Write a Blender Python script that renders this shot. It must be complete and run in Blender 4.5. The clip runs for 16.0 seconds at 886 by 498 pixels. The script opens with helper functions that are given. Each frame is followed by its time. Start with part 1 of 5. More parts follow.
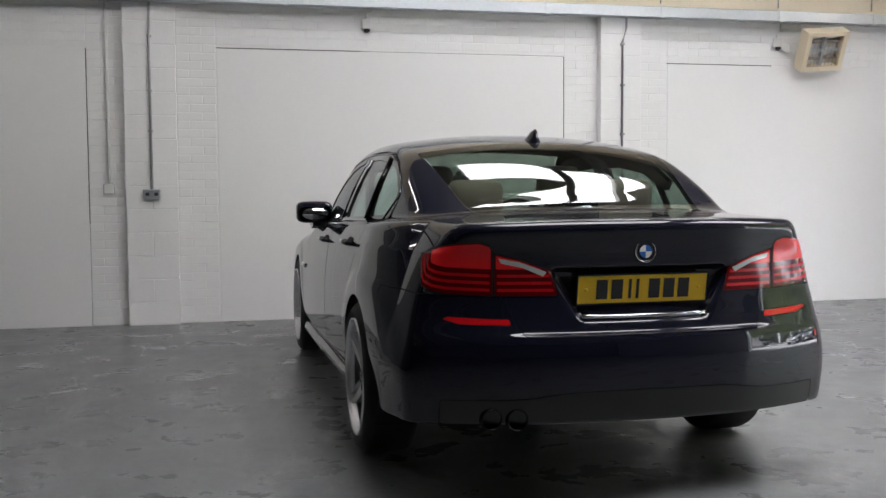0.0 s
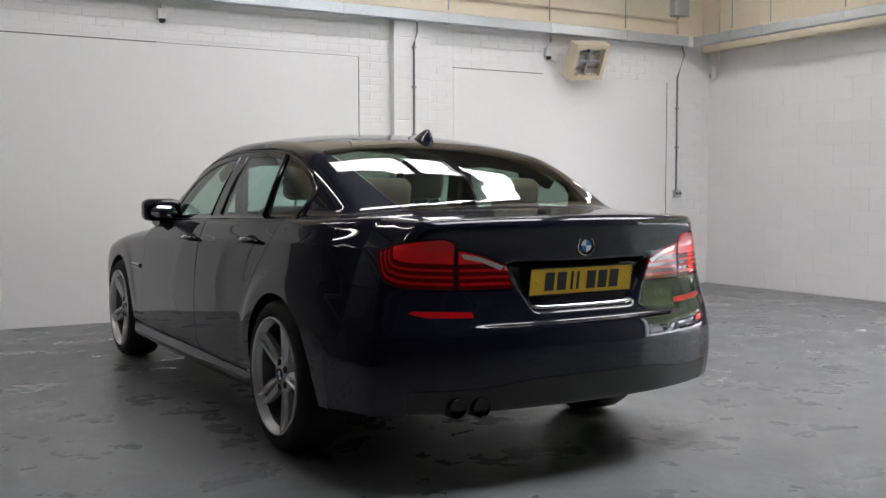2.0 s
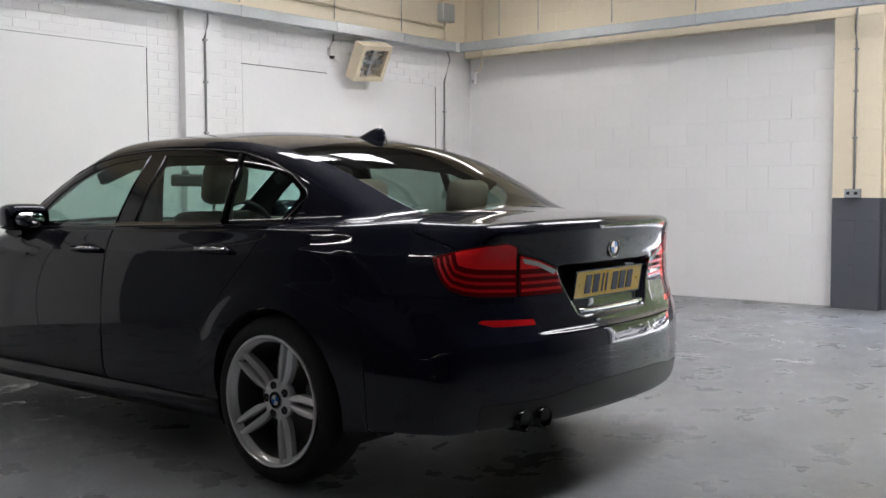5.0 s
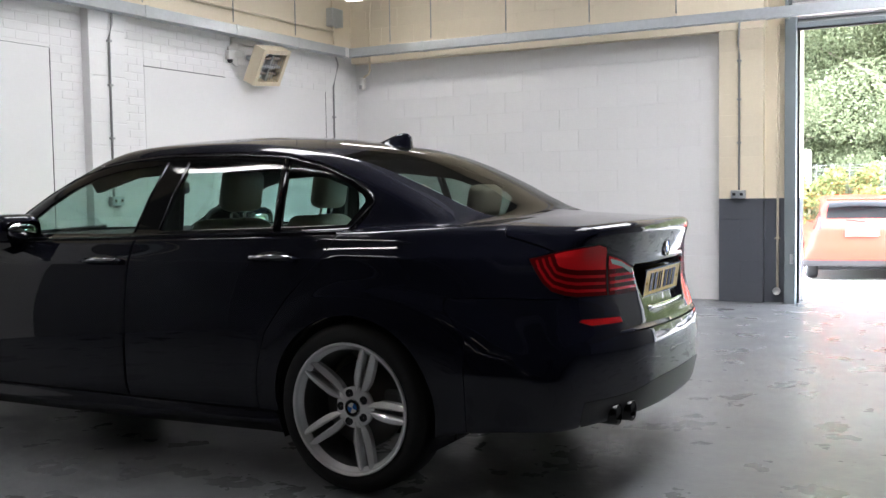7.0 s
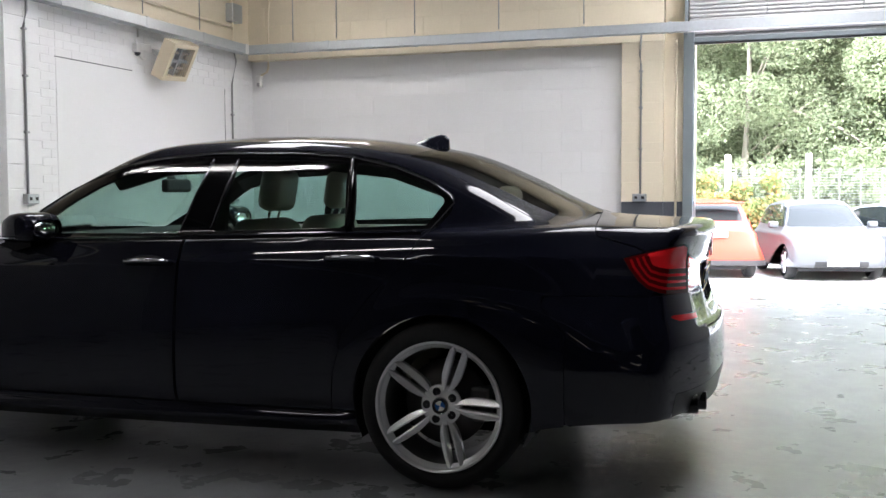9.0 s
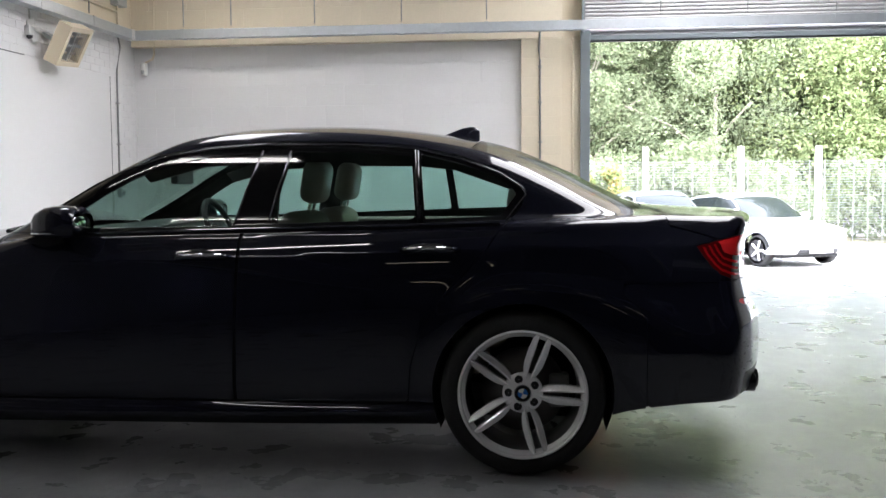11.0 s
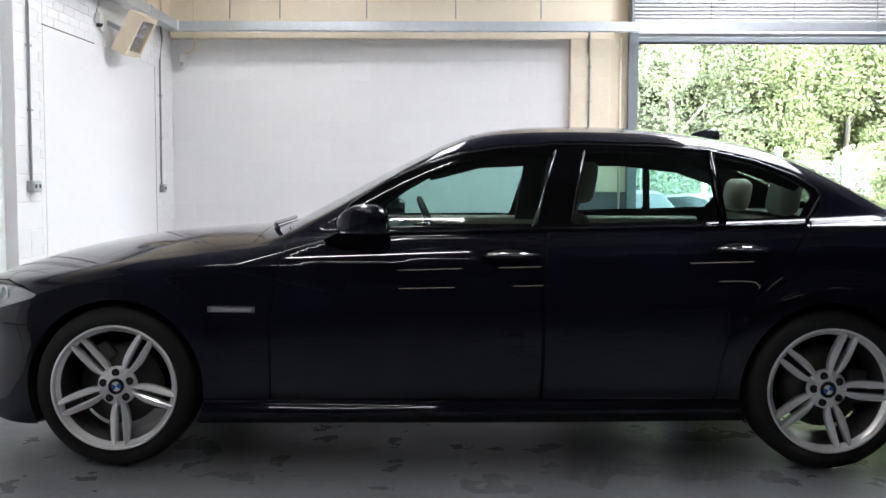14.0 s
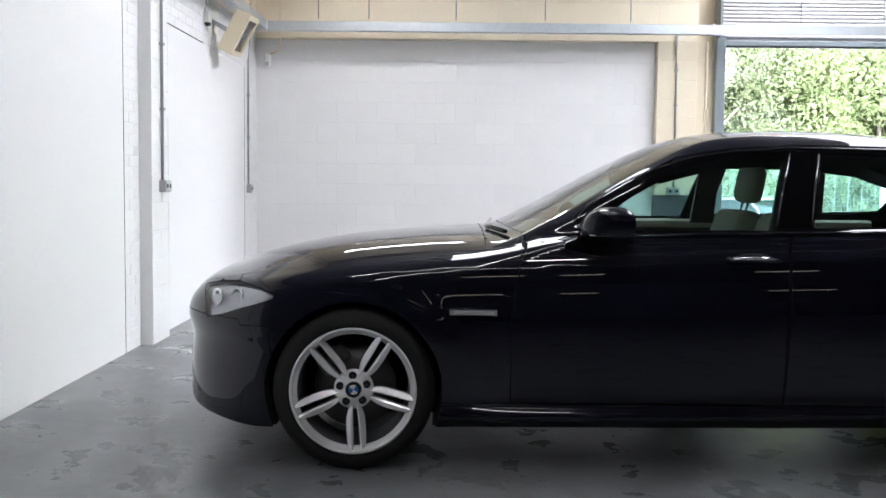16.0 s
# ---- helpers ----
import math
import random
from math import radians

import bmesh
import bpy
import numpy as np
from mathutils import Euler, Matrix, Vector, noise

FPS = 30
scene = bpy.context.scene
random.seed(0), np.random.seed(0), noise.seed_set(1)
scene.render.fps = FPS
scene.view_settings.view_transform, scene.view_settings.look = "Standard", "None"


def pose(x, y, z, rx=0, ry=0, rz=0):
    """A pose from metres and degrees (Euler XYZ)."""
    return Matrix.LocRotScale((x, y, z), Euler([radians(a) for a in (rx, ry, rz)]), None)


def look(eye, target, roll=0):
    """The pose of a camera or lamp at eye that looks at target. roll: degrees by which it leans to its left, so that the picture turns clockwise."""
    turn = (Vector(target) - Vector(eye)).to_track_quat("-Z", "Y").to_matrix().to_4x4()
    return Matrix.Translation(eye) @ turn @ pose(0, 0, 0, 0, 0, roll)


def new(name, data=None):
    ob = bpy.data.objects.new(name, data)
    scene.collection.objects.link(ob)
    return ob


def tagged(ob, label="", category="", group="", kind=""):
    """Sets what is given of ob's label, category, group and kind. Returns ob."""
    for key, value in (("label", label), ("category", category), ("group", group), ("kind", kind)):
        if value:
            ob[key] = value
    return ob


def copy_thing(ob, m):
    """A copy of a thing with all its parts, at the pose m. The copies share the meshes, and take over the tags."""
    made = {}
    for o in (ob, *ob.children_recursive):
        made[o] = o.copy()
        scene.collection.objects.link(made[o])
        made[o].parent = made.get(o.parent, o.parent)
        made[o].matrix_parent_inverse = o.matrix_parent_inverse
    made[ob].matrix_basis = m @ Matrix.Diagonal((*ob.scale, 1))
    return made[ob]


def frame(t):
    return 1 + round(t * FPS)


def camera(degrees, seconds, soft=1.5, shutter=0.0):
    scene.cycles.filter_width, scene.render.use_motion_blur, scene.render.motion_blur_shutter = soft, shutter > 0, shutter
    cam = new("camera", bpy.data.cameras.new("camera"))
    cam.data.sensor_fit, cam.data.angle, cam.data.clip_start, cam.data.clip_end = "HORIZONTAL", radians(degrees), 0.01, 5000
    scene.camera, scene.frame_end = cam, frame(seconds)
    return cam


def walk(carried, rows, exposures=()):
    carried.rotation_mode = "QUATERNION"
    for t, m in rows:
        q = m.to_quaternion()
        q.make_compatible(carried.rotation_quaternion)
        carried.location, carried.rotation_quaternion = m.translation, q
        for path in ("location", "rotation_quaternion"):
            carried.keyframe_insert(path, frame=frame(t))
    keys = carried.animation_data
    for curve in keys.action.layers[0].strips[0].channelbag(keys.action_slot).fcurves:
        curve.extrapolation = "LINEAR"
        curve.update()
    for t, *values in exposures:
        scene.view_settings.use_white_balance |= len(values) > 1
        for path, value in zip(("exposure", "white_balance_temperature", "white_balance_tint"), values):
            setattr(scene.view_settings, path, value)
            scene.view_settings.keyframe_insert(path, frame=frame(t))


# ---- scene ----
cam = camera(47.8, 16.0)
PATH = [
    (0, (-0.039, 0.019, 1.163), (0.405, 1.966, 1.047), -0.4),
    (0.5, (-0.347, 0.031, 1.165), (0.236, 1.94, 1.049), -0.3),
    (1, (-0.557, 0.082, 1.172), (0.134, 1.955, 1.052), -0.3),
    (1.5, (-0.775, 0.162, 1.171), (0.065, 1.973, 1.048), -0.4),
    (2, (-0.995, 0.281, 1.168), (0.01, 2.005, 1.045), -0.1),
    (2.5, (-1.195, 0.43, 1.163), (-0.073, 2.081, 1.043), -0.3),
    (3, (-1.398, 0.583, 1.173), (-0.208, 2.185, 1.052), -0.4),
    (3.5, (-1.575, 0.79, 1.172), (-0.296, 2.323, 1.052), -0.6),
    (4, (-1.719, 0.984, 1.171), (-0.347, 2.434, 1.048), -0.4),
    (6.5, (-2.471, 2.074, 1.172), (-0.757, 3.098, 1.059), -0.8),
    (7, (-2.644, 2.26, 1.178), (-0.89, 3.213, 1.064), -0.9),
    (7.5, (-2.802, 2.485, 1.185), (-1.011, 3.368, 1.07), -0.9),
    (8, (-2.948, 2.719, 1.192), (-1.119, 3.52, 1.076), -0.6),
    (8.5, (-3.046, 2.968, 1.19), (-1.177, 3.673, 1.075), -0.2),
    (9, (-3.147, 3.224, 1.19), (-1.245, 3.831, 1.074), -0.3),
    (11.5, (-3.463, 4.572, 1.195), (-1.474, 4.724, 1.058), -0.2),
    (12, (-3.503, 4.85, 1.202), (-1.51, 4.941, 1.063), -0.1),
    (12.5, (-3.518, 5.141, 1.208), (-1.523, 5.189, 1.069), -0.3),
    (13, (-3.519, 5.44, 1.226), (-1.525, 5.508, 1.082), -0.1),
    (13.5, (-3.523, 5.71, 1.209), (-1.529, 5.775, 1.068), 0.3),
    (14, (-3.538, 5.993, 1.21), (-1.543, 6.014, 1.069), 0.2),
    (14.5, (-3.513, 6.294, 1.208), (-1.518, 6.284, 1.069), 0.1),
    (15, (-3.491, 6.552, 1.206), (-1.496, 6.532, 1.069), 0.2),
    (15.5, (-3.533, 6.813, 1.217), (-1.538, 6.776, 1.077), 0.5),
    (16, (-3.508, 7.017, 1.207), (-1.513, 7.026, 1.069), 0.6),
]
walk(cam, [(t, look(eye, target, roll)) for t, eye, target, roll in PATH],
     [(0.0, 2.83, 6520, 13), (4.0, 2.86, 6520, 13), (7.0, 2.97, 6350, 13), (9.0, 2.93, 6380, 13), (12.0, 2.98, 6380, 13), (14.0, 3.37, 6190, 13), (16.0, 3.38, 6130, 13)])

# ---- world, sun, lamps ----
world = bpy.data.worlds.new("world")
scene.world = world
world.use_nodes = True
wt = world.node_tree
sky = wt.nodes.new("ShaderNodeTexSky")
sky.sky_type, sky.sun_disc = "NISHITA", False
sky.sun_elevation, sky.sun_rotation = radians(48), radians(230)
haze = wt.nodes.new("ShaderNodeHueSaturation")
haze.inputs["Saturation"].default_value = 0.32
wt.links.new(sky.outputs[0], haze.inputs["Color"])
wt.links.new(haze.outputs[0], wt.nodes["Background"].inputs[0])
wt.nodes["Background"].inputs[1].default_value = 0.73
sun = new("sun", bpy.data.lights.new("sun", "SUN"))
sun.data.energy, sun.data.angle, sun.data.color = 1.05, radians(22.0), (1.0, 0.96, 0.9)
sun.matrix_world = look((-26, -22, 46), (0, 4, 0))

# ---- small tools ----
def M(name, color, rough=0.6, metal=0.0, spots=0.0, grain=0.0, scale=6.0, bump=0.0, bscale=60.0, coat=0.0, random_by=0.0, spec=0.5, warm=(1, 1, 1)):
    """A painted or plain surface: colour varied by two noises, fine relief."""
    m = bpy.data.materials.new(name)
    m.use_nodes = True
    nt = m.node_tree
    n, l = nt.nodes, nt.links
    b = n["Principled BSDF"]
    b.inputs["Base Color"].default_value = (*color, 1)
    b.inputs["Roughness"].default_value = rough
    b.inputs["Metallic"].default_value = metal
    b.inputs["Specular IOR Level"].default_value = spec
    if coat:
        b.inputs["Coat Weight"].default_value, b.inputs["Coat Roughness"].default_value = coat, 0.02
    if spots or grain or random_by or bump:
        tc = n.new("ShaderNodeTexCoord")
        big, fine = n.new("ShaderNodeTexNoise"), n.new("ShaderNodeTexNoise")
        big.inputs["Scale"].default_value, big.inputs["Detail"].default_value = scale / 6, 6
        fine.inputs["Scale"].default_value, fine.inputs["Detail"].default_value = bscale, 4
        for t in (big, fine):
            l.new(tc.outputs["Object"], t.inputs["Vector"])
        val = n.new("ShaderNodeMath"); val.operation = "MULTIPLY_ADD"
        l.new(big.outputs["Fac"], val.inputs[0]); val.inputs[1].default_value = 2 * spots; val.inputs[2].default_value = 1 - spots
        v2 = n.new("ShaderNodeMath"); v2.operation = "MULTIPLY_ADD"
        l.new(fine.outputs["Fac"], v2.inputs[0]); v2.inputs[1].default_value = 2 * grain; v2.inputs[2].default_value = -grain
        add = n.new("ShaderNodeMath"); l.new(val.outputs[0], add.inputs[0]); l.new(v2.outputs[0], add.inputs[1])
        last = add
        if random_by:
            oi = n.new("ShaderNodeObjectInfo")
            r = n.new("ShaderNodeMath"); r.operation = "MULTIPLY_ADD"
            l.new(oi.outputs["Random"], r.inputs[0]); r.inputs[1].default_value = 2 * random_by; r.inputs[2].default_value = -random_by
            a2 = n.new("ShaderNodeMath"); l.new(add.outputs[0], a2.inputs[0]); l.new(r.outputs[0], a2.inputs[1]); last = a2
        mul = n.new("ShaderNodeVectorMath"); mul.operation = "SCALE"
        mul.inputs[0].default_value = color
        l.new(last.outputs[0], mul.inputs["Scale"])
        l.new(mul.outputs[0], b.inputs["Base Color"])
        if bump:
            bp = n.new("ShaderNodeBump")
            bp.inputs["Strength"].default_value, bp.inputs["Distance"].default_value = bump, 0.004
            l.new(fine.outputs["Fac"], bp.inputs["Height"]); l.new(bp.outputs[0], b.inputs["Normal"])
    return m


def glow(name, color, power):
    m = bpy.data.materials.new(name)
    m.use_nodes = True
    b = m.node_tree.nodes["Principled BSDF"]
    b.inputs["Base Color"].default_value = (*color, 1)
    b.inputs["Emission Color"].default_value = (*color, 1)
    b.inputs["Emission Strength"].default_value = power
    return m


def glass(name, tint, gloss=1.0, rough=0.0, graze=0.9):
    """A thin pane: what lies behind it, tinted, under a mirror film that grows at grazing angles."""
    m = bpy.data.materials.new(name)
    m.use_nodes = True
    nt = m.node_tree
    n, l = nt.nodes, nt.links
    n.remove(n["Principled BSDF"])
    t, g, x, f = n.new("ShaderNodeBsdfTransparent"), n.new("ShaderNodeBsdfGlossy"), n.new("ShaderNodeMixShader"), n.new("ShaderNodeLayerWeight")
    t.inputs[0].default_value = (*tint, 1)
    g.inputs["Roughness"].default_value = rough
    f.inputs["Blend"].default_value = 0.5
    p5 = n.new("ShaderNodeMath"); p5.operation = "POWER"
    l.new(f.outputs["Facing"], p5.inputs[0]); p5.inputs[1].default_value = 4.0
    k = n.new("ShaderNodeMath"); k.operation = "MULTIPLY_ADD"; k.use_clamp = True
    l.new(p5.outputs[0], k.inputs[0]); k.inputs[1].default_value, k.inputs[2].default_value = graze * gloss, 0.075 * gloss
    l.new(k.outputs[0], x.inputs[0]); l.new(t.outputs[0], x.inputs[1]); l.new(g.outputs[0], x.inputs[2])
    l.new(x.outputs[0], n["Material Output"].inputs[0])
    return m


def box(bm, x0, x1, y0, y1, z0, z1, bevel=0.0, seg=1):
    vs = [bm.verts.new((x, y, z)) for x in (x0, x1) for y in (y0, y1) for z in (z0, z1)]
    fs = [bm.faces.new([vs[i] for i in q]) for q in ((0, 1, 3, 2), (4, 6, 7, 5), (0, 4, 5, 1), (2, 3, 7, 6), (0, 2, 6, 4), (1, 5, 7, 3))]
    if bevel:
        es = list({e for f in fs for e in f.edges})
        bmesh.ops.bevel(bm, geom=es, offset=bevel, segments=seg, affect="EDGES", profile=0.5)
    return bm


def tube(bm, pts, r, n=8, caps=True):
    """A round bar through the points."""
    pts = [Vector(p) for p in pts]
    rings = []
    for i, p in enumerate(pts):
        d = (pts[min(i + 1, len(pts) - 1)] - pts[max(i - 1, 0)]).normalized()
        a = d.orthogonal().normalized() if abs(d.z) > 0.9 else d.cross(Vector((0, 0, 1))).normalized()
        b = d.cross(a)
        rings.append([bm.verts.new(p + r * (math.cos(k * math.tau / n) * a + math.sin(k * math.tau / n) * b)) for k in range(n)])
    for u, v in zip(rings, rings[1:]):
        best = min(range(n), key=lambda s: (u[0].co - v[s].co).length)
        v[:] = v[best:] + v[:best]
        for k in range(n):
            bm.faces.new((u[k], u[(k + 1) % n], v[(k + 1) % n], v[k])).smooth = True
    if caps:
        bm.faces.new(rings[0][::-1]); bm.faces.new(rings[-1])
    return bm


def lathe(bm, prof, axis="x", n=48, at=(0, 0, 0)):
    """Turns (radius, height) round an axis."""
    rings = []
    for r, h in prof:
        ring = []
        for k in range(n):
            c, s = r * math.cos(k * math.tau / n), r * math.sin(k * math.tau / n)
            co = {"x": (h, c, s), "y": (c, h, s), "z": (c, s, h)}[axis]
            ring.append(bm.verts.new((co[0] + at[0], co[1] + at[1], co[2] + at[2])))
        rings.append(ring)
    for u, v in zip(rings, rings[1:]):
        for k in range(n):
            bm.faces.new((u[k], u[(k + 1) % n], v[(k + 1) % n], v[k])).smooth = True
    return bm


def prism(bm, outline, axis, a, b):
    """A flat outline pushed along an axis from a to b."""
    def co(p, h):
        return {"x": (h, p[0], p[1]), "y": (p[0], h, p[1]), "z": (p[0], p[1], h)}[axis]
    lo, hi = [bm.verts.new(co(p, a)) for p in outline], [bm.verts.new(co(p, b)) for p in outline]
    k = len(outline)
    bm.faces.new(lo[::-1]); bm.faces.new(hi)
    for i in range(k):
        bm.faces.new((lo[i], lo[(i + 1) % k], hi[(i + 1) % k], hi[i]))
    return bm


def mesh_of(bm, name, material, smooth=False):
    bmesh.ops.recalc_face_normals(bm, faces=bm.faces)
    me = bpy.data.meshes.new(name)
    bm.to_mesh(me)
    bm.free()
    me.materials.append(material)
    if smooth:
        me.shade_smooth()
    return me


def part(name, bm, material, parent=None, label="", smooth=False):
    ob = new(name, mesh_of(bm, name, material, smooth))
    ob.parent = parent
    if label:
        ob["label"] = label
    return ob


def thing(name, label, category, group="", m=None, kind=""):
    ob = new(name)
    if m is not None:
        ob.matrix_world = m
    return tagged(ob, label, category, group, kind)


def piece(name, me, parent, at):
    ob = new(name, me)
    ob.parent, ob.location = parent, at
    return ob


B = bmesh.new

# ---- materials ----
WHITE = M("white_wall_paint", (0.81, 0.802, 0.792), 0.55, spots=0.05, grain=0.03, scale=4, bump=0.25, bscale=55, random_by=0.015)
BOARD = M("white_panel_paint", (0.81, 0.802, 0.792), 0.5, spots=0.04, grain=0.015, scale=3, bump=0.08, bscale=30)
CREAM = M("cream_paint", (0.76, 0.67, 0.51), 0.55, spots=0.08, grain=0.05, scale=5, bump=0.25, bscale=50, random_by=0.03)
BANDGREY = M("dark_grey_paint", (0.085, 0.09, 0.105), 0.45, spots=0.15, grain=0.08, bump=0.3, bscale=50, random_by=0.04)
GALV = M("galvanised_steel", (0.50, 0.53, 0.55), 0.38, metal=0.75, spots=0.12, grain=0.1, scale=18, bscale=30)
CONDUIT = M("grey_conduit", (0.40, 0.40, 0.40), 0.4, metal=0.6, spots=0.1, scale=20)
WHITEPLASTIC = M("white_plastic", (0.75, 0.74, 0.72), 0.4, spots=0.04, scale=20)
DARKPLASTIC = M("dark_plastic", (0.02, 0.02, 0.022), 0.5)
STEELGREY = M("grey_green_steel_paint", (0.20, 0.23, 0.24), 0.45, spots=0.12, grain=0.05, scale=9)
SLAT = M("pale_grey_shutter_paint", (0.46, 0.455, 0.45), 0.45, metal=0.15, spots=0.05, scale=10)
CEIL = M("ceiling_sheet", (0.16, 0.155, 0.14), 0.7, spots=0.08, scale=5)
BEAM = M("beam_paint", (0.30, 0.30, 0.30), 0.6, spots=0.1)
SKYLIGHT = glow("skylight_sheet", (0.98, 0.985, 1.0), 1.6)
FARTUBE = glow("far_lamp_tube", (1.0, 0.90, 0.72), 0.42)
TUBE = glow("lamp_tube", (1.0, 0.98, 0.95), 3.4)
CORNERTUBE = glow("corner_lamp_tube", (1.0, 0.98, 0.95), 2.4)
ASPHALT = M("pale_yard_concrete", (0.45, 0.44, 0.43), 0.85, spots=0.15, grain=0.1, scale=3, bump=0.3, bscale=60)


def floor_paint():
    """Grey floor paint: soft blotches, small scuffs and pits in clusters, half glossy."""
    m = bpy.data.materials.new("worn_grey_floor_paint")
    m.use_nodes = True
    n, l = m.node_tree.nodes, m.node_tree.links
    b = n["Principled BSDF"]
    tc = n.new("ShaderNodeTexCoord")

    def noise_at(scale, detail, rough=0.5, stretch=(1, 1, 1)):
        mp, t = n.new("ShaderNodeMapping"), n.new("ShaderNodeTexNoise")
        mp.inputs["Scale"].default_value = stretch
        l.new(tc.outputs["Object"], mp.inputs["Vector"]); l.new(mp.outputs[0], t.inputs["Vector"])
        t.inputs["Scale"].default_value, t.inputs["Detail"].default_value, t.inputs["Roughness"].default_value = scale, detail, rough
        return t.outputs["Fac"]

    def span(src, a, c, d, e):
        r = n.new("ShaderNodeMapRange")
        r.inputs["From Min"].default_value, r.inputs["From Max"].default_value = a, c
        r.inputs["To Min"].default_value, r.inputs["To Max"].default_value = d, e
        l.new(src, r.inputs["Value"])
        return r.outputs[0]

    def math2(op, a, c):
        k = n.new("ShaderNodeMath"); k.operation = op
        l.new(a, k.inputs[0])
        if isinstance(c, float):
            k.inputs[1].default_value = c
        else:
            l.new(c, k.inputs[1])
        return k.outputs[0]

    def blend(f, a, c):
        x = n.new("ShaderNodeMix"); x.data_type = "RGBA"
        l.new(f, x.inputs[0])
        for k, v in ((6, a), (7, c)):
            if isinstance(v, tuple):
                x.inputs[k].default_value = (*v, 1)
            else:
                l.new(v, x.inputs[k])
        return x.outputs[2]
    broad, stain = noise_at(0.55, 3), noise_at(1.7, 4, 0.55)
    cluster = noise_at(0.9, 4, 0.6)
    jitter, shift, moved = n.new("ShaderNodeTexNoise"), n.new("ShaderNodeVectorMath"), n.new("ShaderNodeVectorMath")
    jitter.inputs["Scale"].default_value, jitter.inputs["Detail"].default_value = 28.0, 3
    shift.operation, shift.inputs[1].default_value = "MULTIPLY", (0.05, 0.035, 0)
    l.new(tc.outputs["Object"], jitter.inputs["Vector"]); l.new(jitter.outputs["Color"], shift.inputs[0])
    l.new(tc.outputs["Object"], moved.inputs[0]); l.new(shift.outputs[0], moved.inputs[1])

    def chips(scale, rare, dense, size):
        """Scattered chips: a random share of the cells holds one, more of them where the wear gathers."""
        v, sep = n.new("ShaderNodeTexVoronoi"), n.new("ShaderNodeSeparateColor")
        v.inputs["Scale"].default_value = scale
        l.new(moved.outputs[0], v.inputs["Vector"]); l.new(v.outputs["Color"], sep.inputs[0])
        over = math2("SUBTRACT", sep.outputs[0], span(cluster, 0.40, 0.62, rare, dense))
        return span(math2("SUBTRACT", math2("MULTIPLY", over, size), v.outputs["Distance"]), -0.015, 0.035, 0.0, 1.0)
    specks = math2("MAXIMUM", chips(12.0, 0.96, 0.74, 0.34), chips(27.0, 0.92, 0.55, 0.42))
    c = blend(span(broad, 0.35, 0.65, 0.0, 1.0), (0.145, 0.153, 0.160), (0.180, 0.185, 0.186))
    c = blend(span(stain, 0.35, 0.75, 0.0, 0.45), c, (0.085, 0.085, 0.083))
    c = blend(span(noise_at(5.5, 7, 0.65), 0.45, 0.72, 0.0, 0.40), c, (0.21, 0.215, 0.22))
    c = blend(span(noise_at(2.6, 8, 0.7, (1, 2.2, 1)), 0.50, 0.75, 0.0, 0.30), c, (0.090, 0.088, 0.086))
    c = blend(math2("MULTIPLY", specks, 0.55), c, (0.045, 0.041, 0.038))
    l.new(c, b.inputs["Base Color"])
    r = math2("ADD", span(noise_at(3.0, 6, 0.6), 0.3, 0.7, 0.22, 0.40), math2("MULTIPLY", specks, 0.3))
    l.new(r, b.inputs["Roughness"])
    b.inputs["Specular IOR Level"].default_value = 0.42
    bp = n.new("ShaderNodeBump")
    bp.inputs["Strength"].default_value, bp.inputs["Distance"].default_value = 0.7, 0.006
    l.new(math2("SUBTRACT", math2("MULTIPLY", noise_at(11.0, 5, 0.6), 0.9), math2("MULTIPLY", specks, 0.35)), bp.inputs["Height"])
    l.new(bp.outputs[0], b.inputs["Normal"])
    return m


FLOOR = floor_paint()

# ---- the room: floor, walls, roof ----
XW, XE, YS, YN, TOP = -24.0, 8.0, -15.0, 9.21, 4.7      # west and south walls are behind the camera
EAST_FACE = 7.945                                     # of the block infill between the piers
PIER_Y, PIER_X = 9.12, 7.81                           # faces of the piers
DOOR_Y0, DOOR_Y1, DOOR_Z = -0.9, 3.93, 2.80           # shutter opening in the east wall
XN = -1.95                                            # the painted bay of the north wall begins here

floor = tagged(part("floor", box(B(), XW - 0.3, XE + 0.35, YS - 0.3, YN + 0.3, -0.3, 0.0), FLOOR), "worn grey painted concrete workshop floor", "floor", kind="structure")


def wall(name, boxes, material, label):
    bm = B()
    for b in boxes:
        box(bm, *b)
    return tagged(part(name, bm, material), label, "wall", kind="structure")


# Near-black stands for the dim hall: the missing light is in the colour.
HALL = M("shade_dark_hall_wall", (0.045, 0.045, 0.045), 0.8, spots=0.1)
wall_west = wall("wall_west", [(XW - 0.25, XW, YS, YN + 0.25, 0, TOP)], HALL, "far wall of the workshop with its shade put into a near-black colour")
# Two greys step the north wall down westwards, painting in the fall of light.
wall_north_mid = wall("wall_north_mid", [(-4.6, XN, YN - 0.006, YN + 0.3, 0, TOP)], M("dimmed_hall_wall", (0.20, 0.20, 0.20), 0.7, spots=0.1), "workshop wall beyond the white bay, greyed for the fading light")
wall_north_far = wall("wall_north_far", [(XW, -4.6, YN - 0.01, YN + 0.3, 0, TOP)], M("more_dimmed_hall_wall", (0.12, 0.12, 0.12), 0.8, spots=0.1), "far workshop wall, darker grey for the light lost there")
wall_south = wall("wall_south", [(XW - 0.25, XE + 0.3, YS - 0.25, YS, 0, TOP)], HALL, "far wall of the workshop with its shade put into a near-black colour")
# the north wall: the joints lie 5 mm behind the faces of the bricks
wall_north = wall("wall_north", [(XN, XE + 0.3, YN + 0.004, YN + 0.3, 0, 2.86)], WHITE, "white painted brick wall with piers and flush panels")
